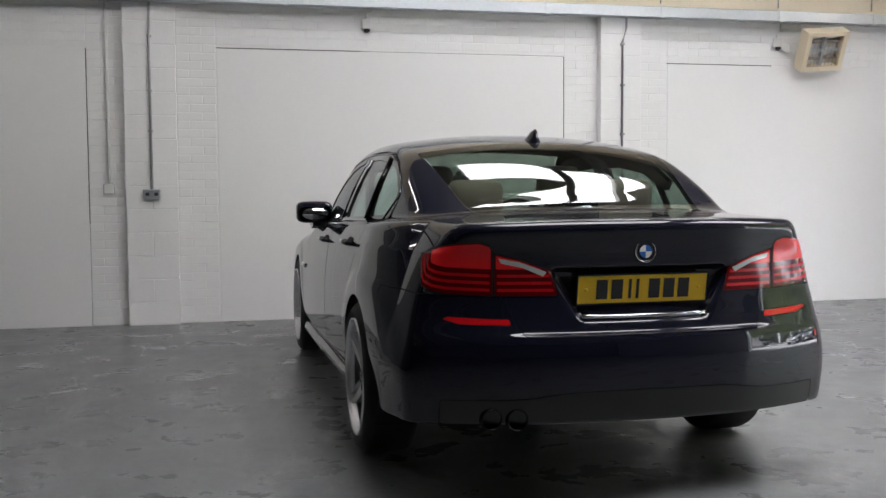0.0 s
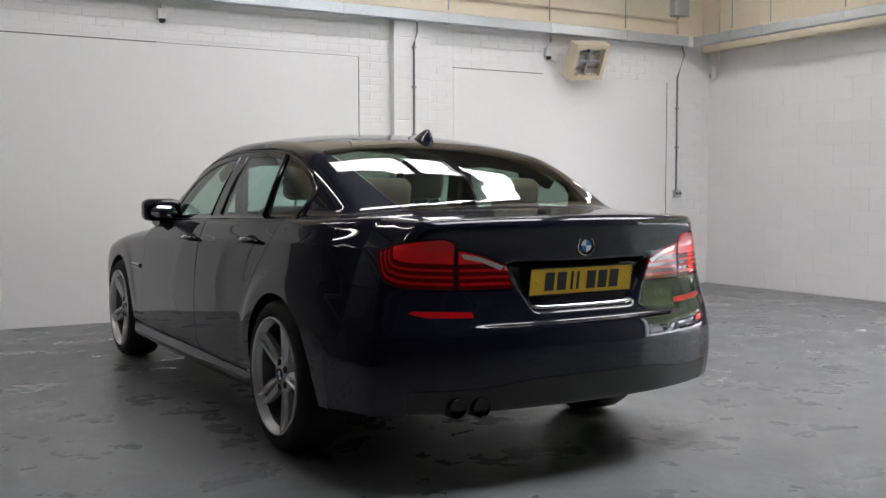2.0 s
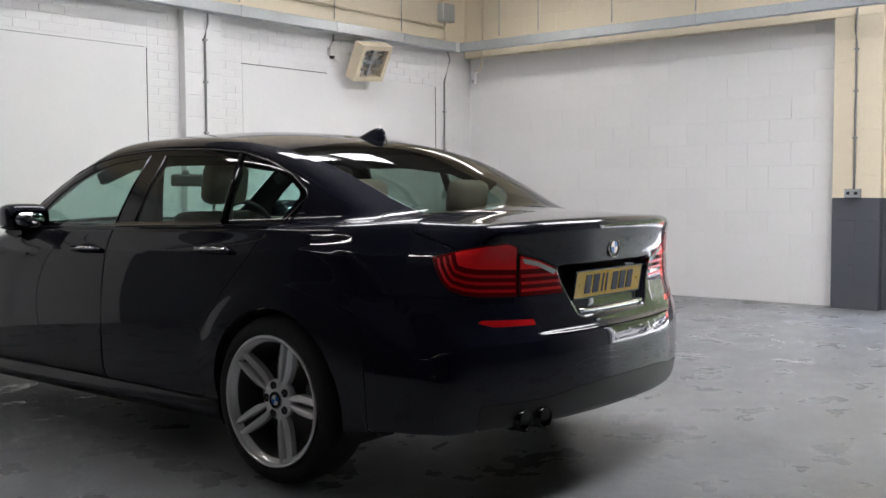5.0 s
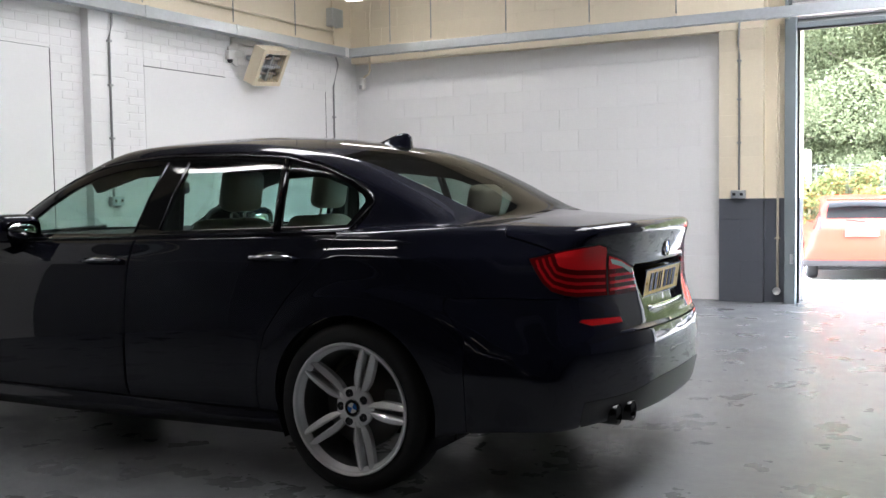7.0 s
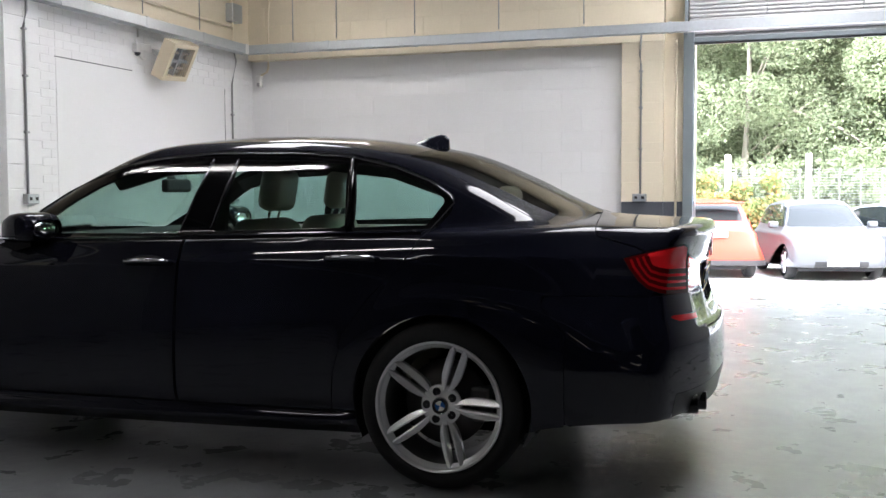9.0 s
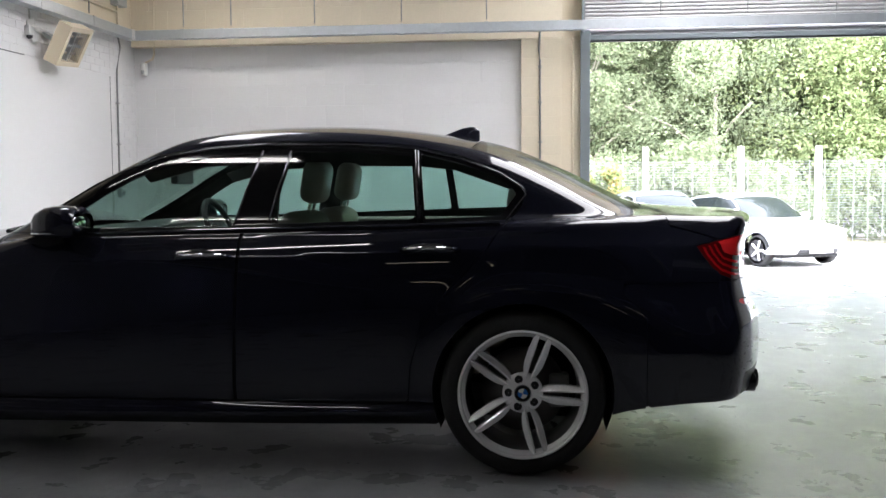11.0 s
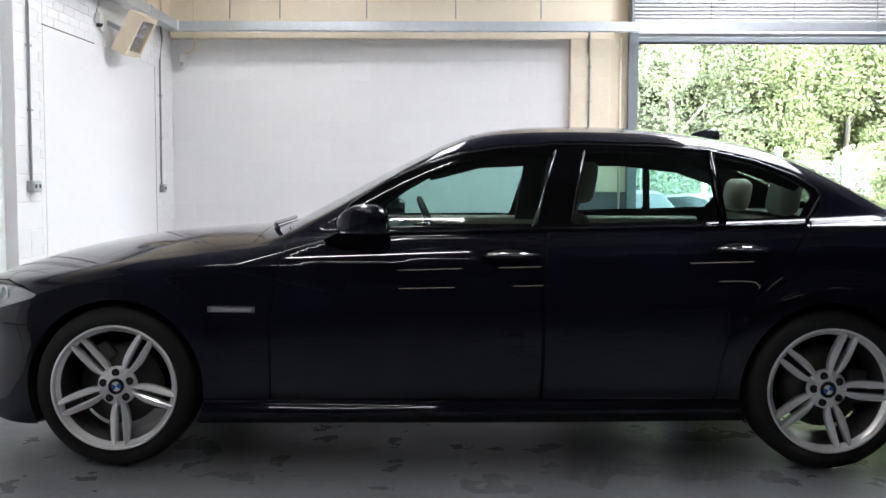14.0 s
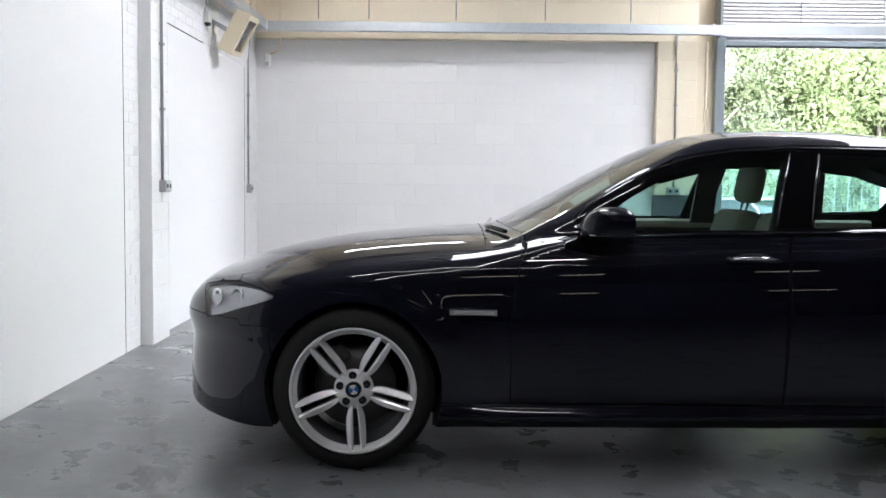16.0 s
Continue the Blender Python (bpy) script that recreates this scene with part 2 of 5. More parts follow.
wall_upper_north = wall("wall_upper_north", [(XN, XE + 0.3, YN - 0.02, YN + 0.3, 2.86, TOP)], CREAM, "cream painted upper wall above the cable trunking")
# the east wall: a white block infill set back between cream piers, and the shutter opening
wall_east = wall("wall_east", [(EAST_FACE, XE + 0.3, 4.69, YN + 0.005, 0, 2.775)], WHITE, "white painted block wall set back between cream piers")
wall_upper_east = wall("wall_upper_east", [(PIER_X, XE + 0.3, 4.24, YN - 0.02, 2.775, TOP), (XE + 0.02, XE + 0.3, YS, 4.24, 2.80, TOP)], CREAM, "cream painted upper wall and beam over the openings")
wall_east_south = wall("wall_east_south", [(XE, XE + 0.3, YS, DOOR_Y0, 0, 2.80)], WHITE, "white painted wall beside the shutter opening")

# brick faces: one mesh of each length, laid with 10 mm joints
def brick_mesh(name, length, height, depth, material):
    return mesh_of(box(B(), 0.0028, length - 0.0028, -depth, 0.0, 0.0028, height - 0.0028, 0.0025), name, material)


def lay(name, parent, x0, x1, z0, z1, y, length, course, depth, material, rng):
    """Courses of bricks with broken joints between x0 and x1; cut bricks at the ends."""
    made = {}
    rows = int(round((z1 - z0) / course))
    for r in range(rows):
        x = x0 - (length / 2 if r % 2 else 0)
        while x < x1 - 0.02:
            a, b = max(x, x0), min(x + length, x1)
            if b - a > 0.03:
                key = round(b - a, 2)
                if key not in made:
                    made[key] = brick_mesh(name, b - a, course, depth, material)
                piece(name, made[key], parent, (a, y + rng.uniform(0, 0.0025), z0 + r * course))
            x += length


# piers on the north wall
def pier(name, x0, x1):
    p = tagged(part(name, box(B(), x0 + 0.004, x1 - 0.004, PIER_Y + 0.006, YN + 0.005, 0, 2.86), WHITE), "white painted blockwork pier against the brick wall", "pier", kind="structure")
    return p


piers = [(-0.79, -0.348), (3.60, 4.02)]
pier_obs = [pier("pier_%d" % (i + 1), *xx) for i, xx in enumerate(piers)]


def board(name, x0, x1, z1, strip):
    """A smooth flush panel, with the hairline shadow gap round it."""
    ob = part(name, box(B(), x0 + 0.006, x1 - 0.006, YN - 0.001, YN + 0.006, 0.0, z1 - 0.005, 0.002), BOARD)
    return tagged(ob, "smooth white painted panel flush in the brick wall", "wall panel", kind="structure")


board("wall_panel_1", XN, -1.10, 2.43, 0)
board("wall_panel_2", 0.0, 3.26, 2.445, 0)
board("wall_panel_3", 4.33, 7.27, 2.40, 0)

def joint(x0, x1, z0, z1):
    """A dark hairline crack along the edge of a panel."""
    tagged(part("trim", box(B(), x0, x1, YN - 0.0022, YN + 0.004, z0, z1), CRACK), "dark hairline joint round the wall panel", "joint", "panel joints", kind="structure")


CRACK = M("dark_crack", (0.10, 0.10, 0.10), 0.9)
joint(-1.104, -1.097, 0.9, 2.42)
joint(-1.101, -1.099, 0.0, 0.9)
joint(0.0, 1.30, 2.442, 2.450)
joint(1.30, 3.25, 2.444, 2.4465)
joint(3.257, 3.2615, 0.0, 2.44)
joint(4.33, 5.47, 2.397, 2.404)
joint(7.268, 7.2705, 0.3, 2.39)

# pier and beam on the east wall, beside the shutter
pier_e = tagged(part("pier_east", box(B(), PIER_X + 0.006, XE + 0.3, 4.244, 4.686, 1.062, 2.772), CREAM), "cream painted block pier with a dark grey foot", "pier", kind="structure")
pier_e_low = tagged(part("pier_east_foot", box(B(), PIER_X + 0.006, XE + 0.3, 4.244, 4.686, 0, 1.062), BANDGREY), "dark grey painted foot of the block pier", "pier", kind="structure")
reveal = tagged(part("wall_reveal", box(B(), PIER_X + 0.10, XE + 0.3, 3.93, 4.244, 1.062, 2.80), CREAM), "cream painted return wall beside the shutter", "wall", kind="structure")
reveal_low = tagged(part("wall_reveal_foot", box(B(), PIER_X + 0.098, XE + 0.3, 3.93, 4.244, 0, 1.062), BANDGREY), "dark grey painted foot of the return wall", "wall", kind="structure")

# the roof: sheet ceiling on steel beams with rooflights
ceiling = tagged(part("ceiling", box(B(), XW - 0.25, XE + 0.3, YS - 0.25, YN + 0.3, TOP, TOP + 0.12), CEIL), "dull sheet ceiling of the workshop with rooflights", "ceiling", kind="structure")
# The last two sheets are out of view, added mainly to light the room.
for x0, x1, y0, y1 in ((1.5, 2.95, 6.65, 7.35), (3.1, 5.0, 6.65, 7.35), (0.6, 3.5, 2.0, 3.9), (4.0, 7.2, 1.6, 3.5)):
    rl = thing("rooflight", "bright translucent rooflight sheet in the ceiling", "rooflight", "rooflights", kind="structure")
    part("sheet", box(B(), x0, x1, y0, y1, TOP - 0.03, TOP - 0.012), SKYLIGHT, rl)
    for a in ((x0 - 0.05, x0, y0 - 0.05, y1 + 0.05), (x1, x1 + 0.05, y0 - 0.05, y1 + 0.05), (x0, x1, y0 - 0.05, y0), (x0, x1, y1, y1 + 0.05)):
        part("frame_bar", box(B(), *a, TOP - 0.05, TOP - 0.002), BEAM, rl)
for x in (-9.3, -4.95, -0.57, 3.81):
    bm = B()
    box(bm, x - 0.09, x + 0.09, YS, YN - 0.02, TOP - 0.30, TOP - 0.285)
    box(bm, x - 0.09, x + 0.09, YS, YN - 0.02, TOP - 0.015, TOP)
    box(bm, x - 0.008, x + 0.008, YS, YN - 0.02, TOP - 0.285, TOP - 0.015)
    tagged(part("roof_beam", bm, BEAM), "grey painted steel roof beam", "beam", "roof beams", kind="structure")


def batten(x, y, z, length, along="y", lamp=None):
    """A twin-tube fitting on a white tray, hung on two rods."""
    t = thing("strip_light", "white fluorescent strip light hung from the roof", "light", "strip lights", pose(x, y, z, 0, 0, 0 if along == "y" else 90))
    part("tray", box(B(), -0.06, 0.06, -length / 2, length / 2, 0.02, 0.09, 0.01), WHITEPLASTIC, t)
    for s in (-0.03, 0.03):
        part("lamp_tube", tube(B(), [(s, -length / 2 + 0.03, 0), (s, length / 2 - 0.03, 0)], 0.014, 10), lamp or TUBE, t)
    for v in (-0.35, 0.35):
        part("hanger", tube(B(), [(0, v * length, 0.09), (0, v * length, TOP - z)], 0.004, 6), CONDUIT, t)
    return t


batten(-0.75, 7.05, 3.6, 2.0)
batten(-3.1, 6.8, 3.6, 1.85)
batten(6.75, 7.8, 3.325, 1.5, lamp=CORNERTUBE)
for y, length in ((-1.6, 1.2), (1.0, 1.2), (4.75, 0.8), (6.4, 1.2)):
    batten(-12.4, y, 3.6, length, lamp=FARTUBE)
for y, length in ((-1.9, 1.8), (3.9, 1.0), (6.6, 1.5)):
    batten(-19.5, y, 3.2, length, lamp=FARTUBE)

# ---- trunking, conduits, sockets ----
def trunking(name, run, z0, z1, w, axis, label):
    t = thing(name, label, "cable trunking", "cable trunking")
    a, b, fixed = run
    bm = B()
    if axis == "x":
        box(bm, a, b, fixed, fixed + w, z0, z1, 0.004)
    else:
        box(bm, fixed, fixed + w, a, b, z0, z1, 0.004)
    part("channel", bm, GALV, t)
    return t


tn = trunking("cable_trunking", (XW, 7.47, 9.0), 2.810, 2.913, 0.12, "x", "galvanised steel cable trunking along the brick wall")
te = trunking("cable_trunking", (DOOR_Y0 - 1.5, 9.12, 7.48), 2.810, 2.913, 0.09, "y", "galvanised steel cable trunking hung across the wall and shutter")
for x in (-3.9, -2.4, -0.9, 0.6, 2.0, 3.03, 4.19, 5.45, 6.5):
    part("joint_strap", box(B(), x - 0.022, x + 0.022, 8.996, 9.122, 2.806, 2.917), GALV, tn)
part("corner_piece", box(B(), 7.40, 7.474, 8.994, 9.05, 2.804, 2.918, 0.003), WHITEPLASTIC, tn)
for y in (8.45, 8.0, 6.95, 5.98, 5.05, 4.15, 3.2, 2.3, 1.4, 0.5):
    part("joint_strap", box(B(), 7.476, 7.574, y - 0.022, y + 0.022, 2.806, 2.917), GALV, te)
for y in (8.45, 7.90, 6.95, 5.98, 5.05, 3.2, 2.3, 1.4):
    part("hanger_rod", tube(B(), [(7.525, y, 2.95), (7.525, y, TOP - 0.02)], 0.006, 6), CONDUIT, te)
for x in (5.45, 6.5, 4.19, 3.03):
    part("hanger_rod", tube(B(), [(x, 9.06, 2.95), (x, 9.06, TOP - 0.02)], 0.006, 6), CONDUIT, tn)


def socket(name, at, facing, w, h, parent, double=True):
    """A surface box with a faceplate; facing -y or -x."""
    bm = B()
    d = 0.045
    x, y, z = at
    def bx(bm, u0, u1, v0, v1, d0, d1, bev=0.004):
        if facing == "y":
            box(bm, x + u0, x + u1, y - d1, y - d0, z + v0, z + v1, bev)
        else:
            box(bm, x - d1, x - d0, y + u0, y + u1, z + v0, z + v1, bev)
    bx(bm, -w / 2, w / 2, -h / 2, h / 2, 0, d)
    b = part("back_box", bm, CONDUIT, parent)
    bm = B(); bx(bm, -w / 2 + 0.004, w / 2 - 0.004, -h / 2 + 0.004, h / 2 - 0.004, d, d + 0.008, 0.003)
    part("faceplate", bm, GALV if double else WHITEPLASTIC, parent)
    for s in ((-0.25, 0.25) if double else (0,)):
        bm = B(); bx(bm, s * w - 0.016, s * w + 0.016, -0.012, 0.016, d + 0.008, d + 0.011, 0.002)
        part("rocker", bm, DARKPLASTIC if double else WHITEPLASTIC, parent)


def drop(name, label, pts, at, facing, w, h, double=True, material=None, r=0.011, clips=()):
    t = thing(name, label, "socket", "wall sockets")
    part("conduit_pipe", tube(B(), pts, r, 8), material or CONDUIT, t)
    socket(name, at, facing, w, h, t, double)
    for c in clips:
        part("pipe_clip", box(B(), c[0] - 0.02, c[0] + 0.02, c[1] - 0.02, c[1] + 0.02, c[2] - 0.009, c[2] + 0.009, 0.002), CONDUIT, t)
    return t


WY, PY = YN - 0.012, PIER_Y - 0.012
drop("wall_socket", "grey twin socket on a conduit on the pier", [(-0.56, PY, 2.87), (-0.56, PY, 2.62), (-0.568, PY, 2.50), (-0.568, PY, 1.17)], (-0.568, PIER_Y, 1.15), "y", 0.146, 0.086, True, clips=((-0.562, PY, 2.52), (-0.568, PY, 2.05), (-0.568, PY, 1.7)))
drop("wall_socket", "small white switch box under a white conduit", [(-0.93, WY, 2.87), (-0.93, WY, 1.2)], (-0.932, YN, 1.2), "y", 0.09, 0.09, False, WHITEPLASTIC, 0.014)
drop("wall_socket", "grey twin socket on a conduit on the pier", [(3.86, PY, 2.87), (3.86, PY, 2.72), (3.82, PY, 2.58), (3.82, PY, 1.17)], (3.84, PIER_Y, 1.14), "y", 0.146, 0.086, True, clips=((3.82, PY, 2.17), (3.82, PY, 1.7), (3.82, PY, 2.56)))
drop("wall_socket", "grey socket under a bent conduit near the corner", [(7.47, WY, 2.86), (7.53, WY, 2.74), (7.42, WY, 2.46), (7.42, WY, 1.12)], (7.425, YN, 1.09), "y", 0.10, 0.09, True, clips=((7.42, WY, 1.64), (7.42, WY, 2.1)))
PX = PIER_X - 0.012
drop("wall_socket", "grey twin socket on a conduit on the cream pier", [(PX, 4.475, 2.87), (PX, 4.49, 2.64), (PX, 4.478, 2.52), (PX, 4.478, 1.12)], (PIER_X, 4.485, 1.105), "x", 0.146, 0.086, True, clips=((PX, 4.478, 2.46), (PX, 4.478, 2.07), (PX, 4.478, 1.63)))
cd = thing("door_conduit", "thin cream conduit with a round end beside the shutter", "conduit")
part("conduit_pipe", tube(B(), [(PIER_X + 0.085, 4.115, 2.79), (PIER_X + 0.085, 4.115, 0.13)], 0.013, 8), CREAM, cd)
part("end_box", lathe(B(), [(0.001, 0.10), (0.035, 0.10), (0.038, 0.09), (0.038, 0.06)], "x", 16, (PIER_X - 0.04, 4.115, 0.12)), WHITEPLASTIC, cd)
part("pipe_clip", box(B(), PIER_X + 0.06, PIER_X + 0.10, 4.09, 4.14, 0.65, 0.665, 0.002), CREAM, cd)


def sounder(x, z, tail):
    """A small white box with a dark dome below, on a bent white pipe from the trunking."""
    t = thing("alarm_sensor", "small white wall sensor with a dark dome", "sensor", "wall sensors")
    part("casing", box(B(), x - 0.04, x + 0.04, YN - 0.055, YN - 0.001, z - 0.035, z + 0.055, 0.008, 2), WHITEPLASTIC, t)
    part("dome", lathe(B(), [(0.03, 0.0), (0.028, -0.018), (0.018, -0.03), (0.001, -0.034)], "z", 16, (x + 0.005, YN - 0.03, z - 0.035)), DARKPLASTIC, t)
    part("pipe", tube(B(), [(x + 0.0, WY, z + 0.05), (x + 0.005, WY, z + 0.10), (x + 0.045, WY, z + 0.13), (x + 0.05, WY, 2.88)], 0.009, 8), WHITEPLASTIC, t)
    if tail:
        part("cable", tube(B(), [(x + 0.03, WY, z), (x + 0.06, WY, z - 0.06), (x + 0.11, WY, z - 0.09), (x + 0.17, WY, z - 0.08)], 0.007, 8), WHITEPLASTIC, t)


sounder(1.345, 2.68, False)
sounder(5.52, 2.62, True)

# the infrared heater, tipped down on its bracket
ht = thing("infrared_heater", "cream wall-mounted infrared heater with a silver reflector grille", "heater", m=pose(5.88, 8.97, 2.54, 28, -4, 0))
bm = B()
for b in ((-0.225, -0.175, -0.065, 0.075, -0.20, 0.20), (0.175, 0.225, -0.065, 0.075, -0.20, 0.20), (-0.175, 0.175, -0.065, 0.075, -0.20, -0.155), (-0.175, 0.175, -0.065, 0.075, 0.155, 0.20)):
    box(bm, *b)
HEATER = M("cream_enamel", (0.72, 0.62, 0.45), 0.4, spots=0.04)
part("casing", bm, HEATER, ht)
part("back_plate", box(B(), -0.175, 0.175, 0.063, 0.073, -0.155, 0.155), HEATER, ht)
part("reflector", box(B(), -0.17, 0.17, 0.02, 0.03, -0.15, 0.15), M("reflector_metal", (0.6, 0.58, 0.55), 0.3, metal=0.9, spots=0.2, scale=30), ht)
part("divider", box(B(), -0.012, 0.012, -0.03, 0.02, -0.155, 0.155), GALV, ht)
part("divider", box(B(), -0.175, 0.175, -0.03, 0.02, -0.012, 0.012), GALV, ht)
for zz in (-0.085, 0.085):
    part("element", tube(B(), [(-0.17, 0.0, zz), (0.17, 0.0, zz)], 0.016, 10), M("element_quartz", (0.35, 0.28, 0.22), 0.3), ht)
for k in range(9):
    part("guard_wire", tube(B(), [(-0.16 + k * 0.04, -0.045, -0.16), (-0.16 + k * 0.04, -0.045, 0.16)], 0.0025, 6), CONDUIT, ht)
part("bracket", box(B(), -0.05, 0.05, 0.075, 0.30, -0.04, 0.0, 0.004), GALV, ht)

# grey junction box, pipe runs and the white detector in the corner
jb = thing("junction_box", "grey steel junction box on the upper wall", "junction box")
part("casing", box(B(), 7.28, 7.50, YN - 0.12, YN - 0.021, 3.17, 3.38, 0.006), GALV, jb)
part("conduit_pipe", tube(B(), [(7.39, YN - 0.05, 3.17), (7.39, YN - 0.05, 2.97)], 0.012, 8), CREAM, jb)
part("conduit_pipe", tube(B(), [(7.37, YN - 0.05, 3.38), (7.37, YN - 0.05, TOP - 0.02)], 0.012, 8), CREAM, jb)
pr = thing("pipe_run", "cream painted pipe along the upper wall", "pipe")
part("pipe", tube(B(), [(XW, YN - 0.05, 3.11), (7.38, YN - 0.05, 3.11)], 0.014, 8), CREAM, pr)
cp = thing("detector", "small white detector hanging on a bent cream pipe", "detector")
part("pipe", tube(B(), [(XE - 0.02, 8.80, TOP - 0.1), (PIER_X - 0.02, 8.905, 3.35), (PIER_X - 0.02, 8.91, 2.68), (PIER_X - 0.02, 8.93, 2.63), (PIER_X - 0.02, 8.98, 2.605), (PIER_X + 0.05, 9.05, 2.60)], 0.012, 8), CREAM, cp)
part("casing", box(B(), PIER_X + 0.01, PIER_X + 0.09, 9.03, 9.10, 2.45, 2.60, 0.018, 2), WHITEPLASTIC, cp)
part("lens", box(B(), PIER_X + 0.004, PIER_X + 0.011, 9.045, 9.085, 2.465, 2.51, 0.003), CONDUIT, cp)

# ---- the roller shutter: rolled up behind the trunking, guides at the sides ----
sh = thing("roller_shutter", "pale grey steel roller shutter, rolled up over the open doorway", "roller shutter", kind="structure")
for k in range(13):
    z = 2.84 + 0.042 * k
    prof = [(0.0, z), (-0.010, z + 0.006), (-0.015, z + 0.019), (-0.010, z + 0.033), (0.0, z + 0.039), (0.006, z + 0.039), (0.006, z)]
    part("slat", prism(B(), [(7.90 + a, b) for a, b in prof], "y", DOOR_Y0 - 0.1, 3.98), SLAT, sh)
part("bottom_rail", box(B(), 7.86, 7.92, DOOR_Y0, 3.95, 2.745, 2.80, 0.006), STEELGREY, sh)
part("rubber_strip", box(B(), 7.875, 7.905, DOOR_Y0, 3.95, 2.725, 2.745), DARKPLASTIC, sh)
part("end_plate", box(B(), 7.72, 7.96, 3.99, 4.02, 2.83, 3.38), STEELGREY, sh)
part("hood_box", box(B(), 7.925, 8.015, DOOR_Y0 - 0.1, 3.98, 2.81, 3.42), BEAM, sh)
for y0, y1 in ((3.93, 4.035), (DOOR_Y0 - 0.13, DOOR_Y0)):
    g = part("guide", box(B(), 7.80, 7.905, y0, y1, 0, 2.86, 0.003), STEELGREY, sh)
    part("guide_lip", box(B(), 7.905, 8.06, y0, y0 + 0.03, 0, 2.80), STEELGREY, sh)
part("bolt_lock", box(B(), 7.785, 7.80, 3.95, 3.98, 0.40, 0.50, 0.004), GALV, sh)

# ---- car bodies: a smooth solid given by side, top, rear and front curves, cut along its shut lines ----
def curve(pts):
    """A smooth curve through (at, value) pairs."""
    a, v = np.array([p[0] for p in pts], float), np.array([p[1] for p in pts], float)
    d = np.diff(v) / np.diff(a)
    m = np.concatenate([[d[0]], (d[:-1] + d[1:]) / 2, [d[-1]]])
    m[1:-1] = np.where(d[:-1] * d[1:] <= 0, 0, m[1:-1])
    lim = 3 * np.minimum(np.abs(d[:-1]), np.abs(d[1:]))
    m[1:-1] = np.clip(m[1:-1], -lim, lim)

    def f(x):
        x = np.asarray(x, float)
        i = np.clip(np.searchsorted(a, x) - 1, 0, len(a) - 2)
        h = a[i + 1] - a[i]
        t = (x - a[i]) / h
        tt = np.clip(t, 0, 1)
        r = (2 * tt**3 - 3 * tt**2 + 1) * v[i] + (tt**3 - 2 * tt**2 + tt) * h * m[i] + (-2 * tt**3 + 3 * tt**2) * v[i + 1] + (tt**3 - tt**2) * h * m[i + 1]
        return r + np.where(t > 1, (t - 1) * h * m[-1], 0) + np.where(t < 0, t * h * m[0], 0)
    return f


def smin(a, b, k):
    h = np.clip(0.5 + 0.5 * (b - a) / k, 0, 1)
    return b * (1 - h) + a * h - k * h * (1 - h)


def step(x, w):
    return 1 / (1 + np.exp(-np.clip(x / w, -30, 30)))


def inside(px, py, outline):
    """Distance to a closed outline in a plane, positive inside."""
    pts = np.array(outline, float)
    d = np.full(px.shape, 9.0)
    sign = np.ones(px.shape)
    for (ax, ay), (bx, by) in zip(pts, np.roll(pts, -1, 0)):
        ex, ey, wx, wy = bx - ax, by - ay, px - ax, py - ay
        t = np.clip((wx * ex + wy * ey) / (ex * ex + ey * ey), 0, 1)
        d = np.minimum(d, np.hypot(wx - ex * t, wy - ey * t))
        c = ((ay > py) != (by > py)) & (px < (bx - ax) * (py - ay) / (by - ay + 1e-12) + ax)
        sign = np.where(c, -sign, sign)
    return -d * sign


def shell(field, y0, y1, zc, ny, nphi, ncap, reach=2.6):
    """The skin of one half (x <= 0) of a solid, by rays from a spine; mirrored. Vertices and quads."""
    phi = np.linspace(-math.pi / 2, math.pi / 2, nphi + 1)
    org, ways = [], []
    for al in np.linspace(math.pi / 2, 0, ncap + 1)[:-1]:
        for_rear = np.stack([-np.cos(al) * np.cos(phi), np.full_like(phi, -np.sin(al)), np.cos(al) * np.sin(phi)], -1)
        org.append(np.tile((0, y0, zc), (nphi + 1, 1))); ways.append(for_rear)
    for y in np.linspace(y0, y1, ny + 1):
        org.append(np.tile((0, y, zc), (nphi + 1, 1))); ways.append(np.stack([-np.cos(phi), np.zeros_like(phi), np.sin(phi)], -1))
    for al in np.linspace(0, math.pi / 2, ncap + 1)[1:]:
        org.append(np.tile((0, y1, zc), (nphi + 1, 1)))
        ways.append(np.stack([-np.cos(al) * np.cos(phi), np.full_like(phi, np.sin(al)), np.cos(al) * np.sin(phi)], -1))
    o, w = np.array(org, float), np.array(ways)
    lo, hi = np.zeros(o.shape[:2]), np.full(o.shape[:2], reach)
    for _ in range(34):
        mid = (lo + hi) / 2
        p = o + w * mid[..., None]
        ins = field(-p[..., 0], p[..., 1], p[..., 2]) > 0
        lo, hi = np.where(ins, mid, lo), np.where(ins, hi, mid)
    p = o + w * lo[..., None]
    nu, nv = p.shape[:2]
    idx = np.arange(nu * nv).reshape(nu, nv)
    q = np.stack([idx[:-1, :-1], idx[:-1, 1:], idx[1:, 1:], idx[1:, :-1]], -1).reshape(-1, 4)
    v = p.reshape(-1, 3)
    return v, q


def gradient(field, v):
    e = 0.002
    ax = np.abs(v[:, 0])
    g = np.stack([field(ax + e, v[:, 1], v[:, 2]) - field(ax - e, v[:, 1], v[:, 2]),
                  field(ax, v[:, 1] + e, v[:, 2]) - field(ax, v[:, 1] - e, v[:, 2]),
                  field(ax, v[:, 1], v[:, 2] + e) - field(ax, v[:, 1], v[:, 2] - e)], -1)
    g = -g
    g[:, 0] *= np.where(v[:, 0] < 0, -1, 1)
    return g / np.maximum(np.linalg.norm(g, axis=1, keepdims=True), 1e-9)


